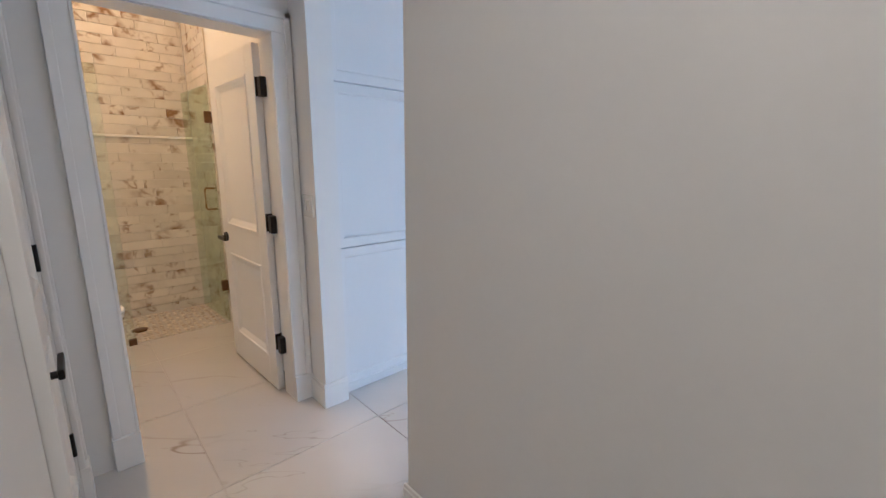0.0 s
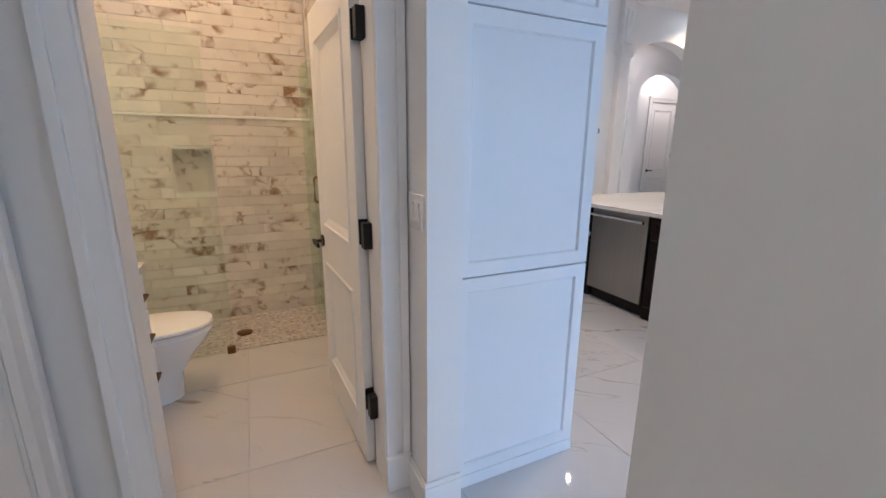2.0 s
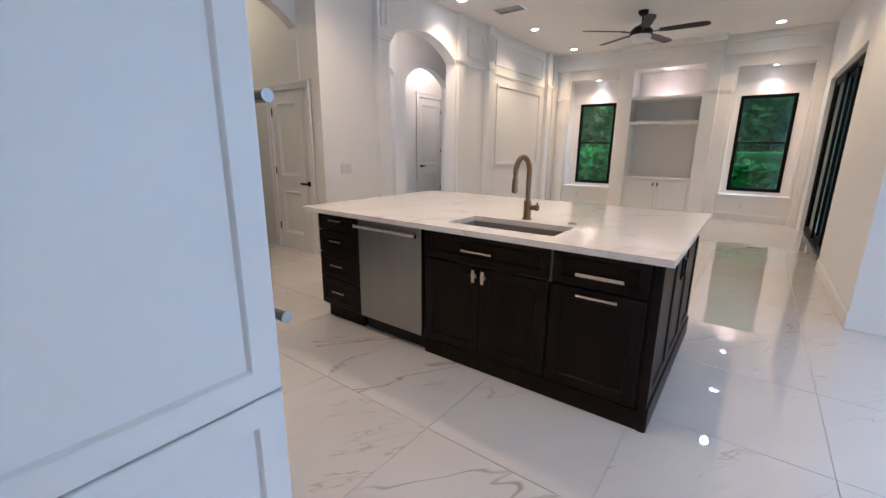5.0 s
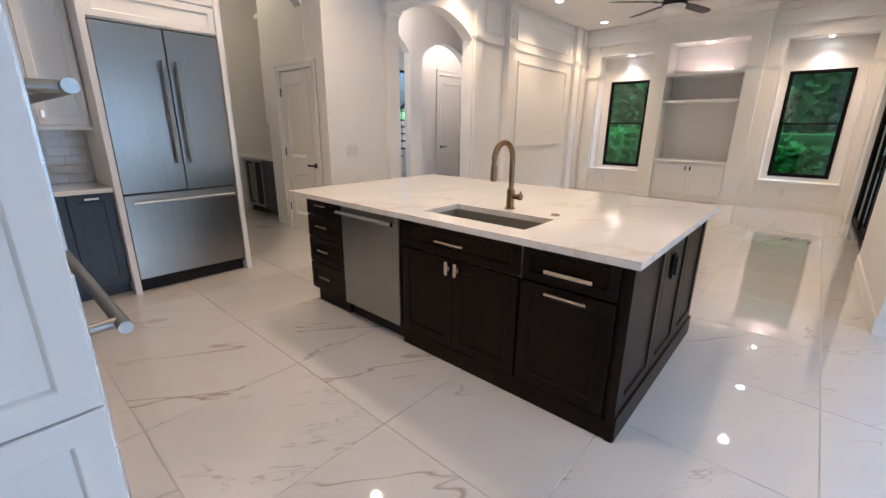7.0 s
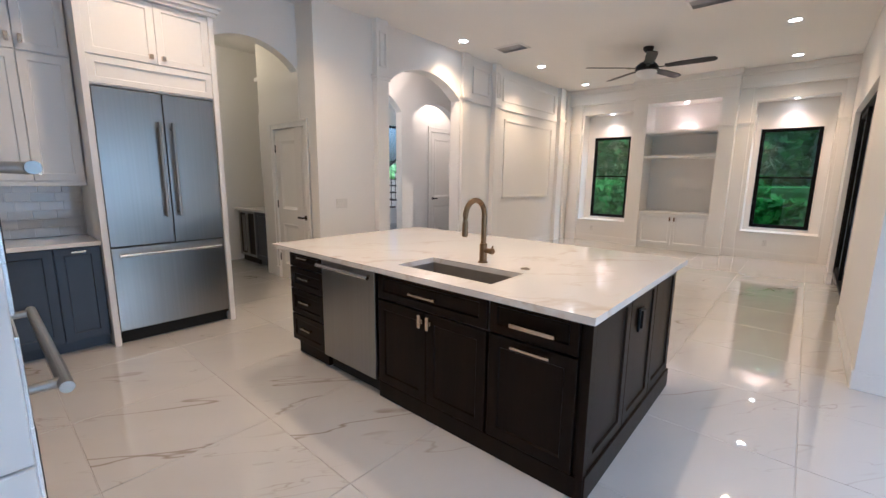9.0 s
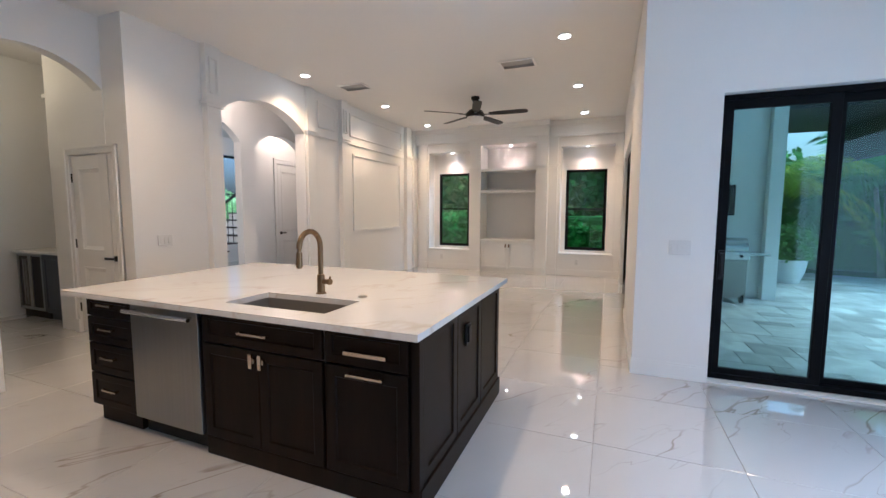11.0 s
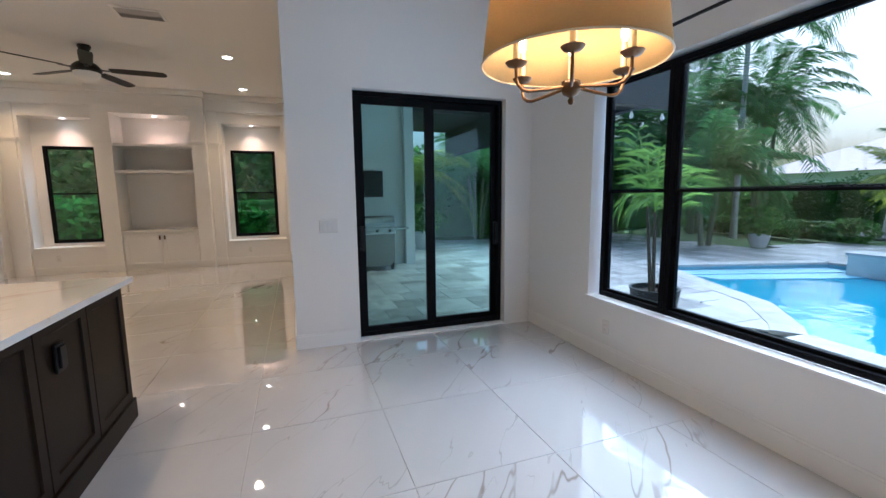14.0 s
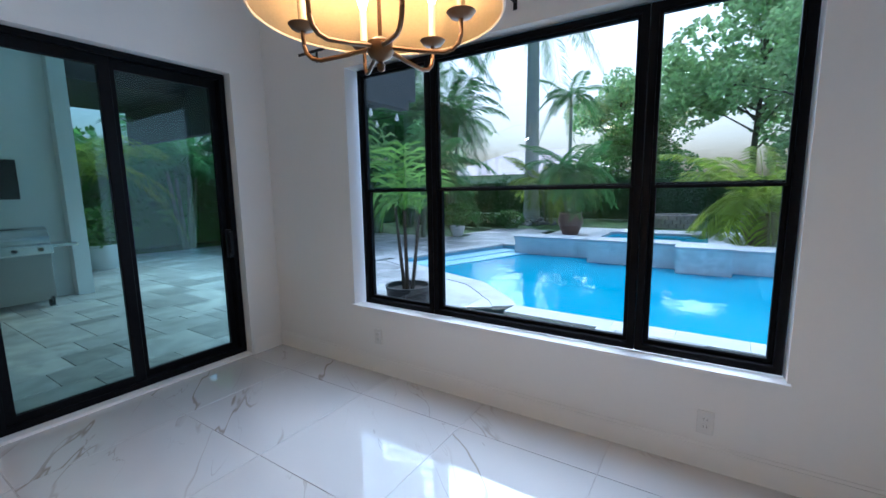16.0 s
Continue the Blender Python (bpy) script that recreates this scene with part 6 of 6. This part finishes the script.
tree("broadleaf_tree", "tall light-green broadleaf tree beyond the garden", 1.0, -22.0, 10.5, 4.4, 12000, 0.30, LEAF_LEAFY)
tree("broadleaf_tree", "dense dark-green tree beyond the garden", -3.0, -19.0, 8.5, 4.0, 9000, 0.26, LEAF, crown_low=0.15)
tree("broadleaf_tree", "tall leafy tree near the fire pit", -0.6, -16.5, 8.8, 3.2, 10000, 0.20, LEAF_LEAFY, crown_low=0.25)
tree("broadleaf_tree", "airy tree beyond the garden", 7.5, -27.0, 8.0, 3.4, 6000, 0.28, LEAF_LEAFY)
tree("broadleaf_tree", "broad round tree behind the hedge", 5.2, -22.5, 5.0, 3.2, 7000, 0.2, LEAF, crown_low=0.25)
tree("broadleaf_tree", "dense tree beside the terrace", 16.5, -9.5, 8.0, 3.6, 7000, 0.28, LEAF, crown_low=0.15)
hedge("hedge_south", "clipped dark-green boundary hedge", -14, 18, -20.6, -19.4, G, 2.1, 16000, 0.16, LEAF_DARK)
hedge("hedge_east", "dense tropical planting along the boundary", 15.2, 17.4, -19, 1.5, G, 3.0, 14000, 0.24, LEAF)
hedge("hedge_windows", "dense shrubs outside the living room windows", 13.4, 14.8, 0.5, 7.0, G, 1.55, 7000, 0.24, LEAF_BRIGHT)
hedge("hedge_windows_back", "tall dark planting outside the living room windows", 15.6, 17.2, -1.0, 9.5, G, 4.4, 14000, 0.34, LEAF)
hedge("hedge_foyer", "bright shrubs outside the foyer window", 9.0, 17.0, 15.0, 16.4, G, 2.3, 4000, 0.3, LEAF_LEAFY)
hedge("border_plants", "low planting along the lawn edge", 8.6, 14.5, -14.2, -13.2, G, 0.6, 2600, 0.18, LEAF)
hs = thing("neighbour_house", "far white house with a pale tiled hip roof", "house", (16.0, -36.0, G))
part("wall", boxed(-7, 7, -5, 5, 0, 2.8), STUCCO, hs)
bm = bmesh.new()
lo = [bm.verts.new(p) for p in ((-7.6, -5.6, 2.7), (7.6, -5.6, 2.7), (7.6, 5.6, 2.7), (-7.6, 5.6, 2.7))]
hi = [bm.verts.new(p) for p in ((-2.5, 0, 5.0), (2.5, 0, 5.0))]
for f in ((lo[0], lo[1], hi[1], hi[0]), (lo[2], lo[3], hi[0], hi[1]), (lo[1], lo[2], hi[1]), (lo[3], lo[0], hi[0]), tuple(lo)):
    bm.faces.new(f)
part("roof", bm, ROOF, hs)
for x in (-4, 0, 4):
    part("window", boxed(x - 0.6, x + 0.6, 4.98, 5.03, 0.9, 2.1), BLACK, hs)

# ---- pieces: floor tiles, wall tiles, pebbles, pavers ----
floor = bpy.data.objects["floor"]
shared = {}


def piece(name, w, d, h, mat, parent, place, bevel=0.0015):
    key = (name, round(w, 4), round(d, 4), round(h, 4), mat.name)
    if key not in shared:
        bm = bmesh.new()
        a, b = w / 2, d / 2
        lo = [bm.verts.new((x, y, -h)) for x, y in ((-a, -b), (a, -b), (a, b), (-a, b))]
        md = [bm.verts.new((x, y, -bevel)) for x, y in ((-a, -b), (a, -b), (a, b), (-a, b))]
        hi = [bm.verts.new((x, y, 0)) for x, y in ((-a + bevel, -b + bevel), (a - bevel, -b + bevel), (a - bevel, b - bevel), (-a + bevel, b - bevel))]
        bm.faces.new(hi)
        for r0, r1 in ((lo, md), (md, hi)):
            for k in range(4):
                bm.faces.new((r0[k], r0[(k + 1) % 4], r1[(k + 1) % 4], r1[k]))
        me = bpy.data.meshes.new(name)
        bm.to_mesh(me)
        bm.free()
        me.materials.append(mat)
        shared[key] = me
    ob = new(name, shared[key])
    ob.matrix_basis = place
    ob.parent = parent
    return ob


def cut_tile(x0, x1, y0, y1):
    if x1 - x0 > 0.03 and y1 - y0 > 0.03:
        piece("tile", x1 - x0 - 0.0035, y1 - y0 - 0.0035, 0.01, TILE, floor, Matrix.Translation(((x0 + x1) / 2, (y0 + y1) / 2, 0)))


P = 0.80
for i in range(-3, 15):
    for j in range(-6, 9):
        x0, x1, y0, y1 = 0.50 + P * i, 0.50 + P * (i + 1), 3.115 + P * j - 0.8, 3.115 + P * j
        x0, y1 = max(x0, -1.35), min(y1, 9.15)
        x1 = min(x1, 11.66)
        if x0 < 1.12 and y0 > 2.9:
            y1 = min(y1, 4.375) if x1 < 1.4 else y1
        if x1 <= 5.93:
            cut_tile(x0, x1, max(y0, -1.217), y1)
        elif x0 >= 5.93:
            cut_tile(x0, x1, max(y0, 1.15), y1)
        elif y0 >= 1.2:
            cut_tile(x0, x1, y0, y1)
        else:
            cut_tile(x0, 5.93, max(y0, -1.217), y1)
            cut_tile(5.93, x1, max(y0, 1.15), y1)

# shower wall tiles in running bond, with the niche left open
bath_wall = bpy.data.objects["wall_bath_north"]
TW, TH, YB = 0.305, 0.0775, 5.068
NX0, NX1, NZ0, NZ1 = 0.10, 0.385, 1.045, 1.385
up = pose(0, 0, 0, 90, 0, 0)
for r in range(45):
    z0 = r * TH
    z1 = min(z0 + TH, H)
    x = -0.75 - (0.5 * TW if r % 2 else 0.0) + (0.07 if r % 3 == 0 else 0)
    while x < 1.11:
        a, b = max(x, -0.75), min(x + TW, 1.11)
        spans = [(a, b)]
        if z1 > NZ0 + 0.02 and z0 < NZ1 - 0.02:
            spans = [(a, min(b, NX0)), (max(a, NX1), b)]
        for u0, u1 in spans:
            if u1 - u0 > 0.015 and z1 - z0 > 0.01:
                piece("tile", round(u1 - u0, 3) - 0.0025, z1 - z0 - 0.0025, 0.009, SUBWAY, bath_wall, Matrix.Translation(((u0 + u1) / 2, YB - 0.009, (z0 + z1) / 2)) @ up)
        x += TW
setting("shower_liner", boxed(-0.75, 1.11, YB - 0.022, YB - 0.008, 1.602, 1.622, 0.005), TRIM, "slim pencil liner across the shower tiles", "trim")
ni = setting("shower_niche", box(box(box(boxed(NX0, NX1, YB - 0.011, YB - 0.004, NZ0, NZ0 + 0.014), NX0, NX1, YB - 0.011, YB - 0.004, NZ1 - 0.014, NZ1), NX0, NX0 + 0.014, YB - 0.011, YB - 0.004, NZ0 + 0.014, NZ1 - 0.014), NX1 - 0.014, NX1, YB - 0.011, YB - 0.004, NZ0 + 0.014, NZ1 - 0.014), COPING, "recessed shower niche edged in stone", "niche")
# side wall of the shower
side = bpy.data.objects["wall_wing"]
rows = bmesh.new()
for r in range(45):
    z0, z1 = r * TH, min((r + 1) * TH, H)
    y = 4.36 - (0.15 if r % 2 else 0)
    while y < 5.05:
        a, b = max(y, 4.36), min(y + TW, 5.055)
        if b - a > 0.02:
            box(rows, 1.112, 1.122, a + 0.00125, b - 0.00125, z0 + 0.00125, z1 - 0.00125)
        y += TW
t = tagged(part("wall_tiles", rows, SUBWAY_ISLE), "marble tiles on the shower side wall", "wall tile", kind="stuff")
# pebbles
pb = bmesh.new()
for i in range(44):
    for j in range(14):
        x, y = -1.0 + 0.048 * i + rng.uniform(-0.008, 0.008), 4.40 + 0.047 * j + rng.uniform(-0.008, 0.008)
        bmesh.ops.create_icosphere(pb, subdivisions=1, radius=1, matrix=Matrix.Translation((x, y, 0.003)) @ Matrix.Rotation(rng.uniform(0, 3), 4, "Z") @ Matrix.Diagonal((rng.uniform(0.016, 0.027), rng.uniform(0.015, 0.022), 0.008, 1)))
tagged(part("pebbles", pb, PEBBLE_ISLE, smooth=True), "cream and brown pebbles of the shower floor", "pebble", kind="stuff")
# backsplash tiles
kw = bpy.data.objects["wall_kitchen_north"]
for r in range(6):
    x = 1.3 + (0.05 if r % 2 else 0.0)
    while x < 2.52:
        b = min(x + 0.148, 2.525)
        if b - x > 0.02:
            piece("tile", round(b - x, 3) - 0.002, 0.073, 0.008, SPLASH, kw, Matrix.Translation(((x + b) / 2, 6.512, 0.945 + 0.0745 * r)) @ up)
        x += 0.15

# terrace pavers: the nearest as single pieces, the rest joined
ground = bpy.data.objects["ground"]


def in_pool(x, y):
    inside = False
    for (xa, ya), (xb, yb) in zip(POOL, POOL[1:] + POOL[:1]):
        if (ya > y) != (yb > y) and x < (xb - xa) * (y - ya) / (yb - ya) + xa:
            inside = not inside
    return inside


rest = bmesh.new()
cells = []
U = 0.203
taken = set()
for j in range(71):
    for i in range(90):
        if (i, j) in taken:
            continue
        sizes = [(3, 2), (2, 3), (2, 2), (3, 3), (2, 1), (4, 2)]
        rng.shuffle(sizes)
        for w, d in sizes + [(1, 2), (2, 1), (1, 1)]:
            if not any((i + p, j + q) in taken for p in range(w) for q in range(d)):
                break
        taken.update((i + p, j + q) for p in range(w) for q in range(d))
        x0, y1 = -4.05 + U * i, 0.98 - U * j
        x1, y0 = x0 + U * w, y1 - U * d
        if y1 > -1.43 and x0 < 6.07:
            continue
        if any(in_pool(px, py) for px in (x0, x1) for py in (y0, y1)):
            continue
        if x0 < 6.8 and y0 < -8.9:
            continue
        if y0 < -10.2 and x0 > 9.0:
            continue
        cells.append((x0, x1, y0, y1))
cells.sort(key=lambda c: (c[0] - 5.5) ** 2 + (c[2] + 2.2) ** 2)
for k, (x0, x1, y0, y1) in enumerate(cells):
    z = G + rng.uniform(-0.002, 0.002)
    if k < 300:
        piece("paver", round(x1 - x0, 3) - 0.006, round(y1 - y0, 3) - 0.006, 0.04, PAVE, ground, Matrix.Translation(((x0 + x1) / 2, (y0 + y1) / 2, z)), 0.004)
    else:
        a, b, c, d = x0 + 0.003, x1 - 0.003, y0 + 0.003, y1 - 0.003
        lo = [rest.verts.new((px, py, z - 0.04)) for px, py in ((a, c), (b, c), (b, d), (a, d))]
        hi = [rest.verts.new((px, py, z)) for px, py in ((a, c), (b, c), (b, d), (a, d))]
        rest.faces.new(hi)
        for q in range(4):
            rest.faces.new((lo[q], lo[(q + 1) % 4], hi[(q + 1) % 4], hi[q]))
tagged(part("pavers", rest, PAVE_ISLE), "grey travertine pavers of the pool terrace", "paving", kind="stuff")
# coping along the pool edge
cp = thing("pool_coping", "pale travertine coping along the pool edge", "coping", (0, 0, 0))
for (xa, ya), (xb, yb) in list(zip(POOL, POOL[1:]))[:7]:
    n = max(1, round(math.hypot(xb - xa, yb - ya) / 0.6))
    ang = math.degrees(math.atan2(yb - ya, xb - xa))
    ln = math.hypot(xb - xa, yb - ya) / n
    for k in range(n):
        u = (k + 0.5) / n
        piece("coping_stone", round(ln, 3) - 0.002, 0.32, 0.05, COPING, cp, pose(xa + (xb - xa) * u, ya + (yb - ya) * u, G + 0.004, 0, 0, ang) @ Matrix.Translation((0, 0.12, 0)), 0.004)
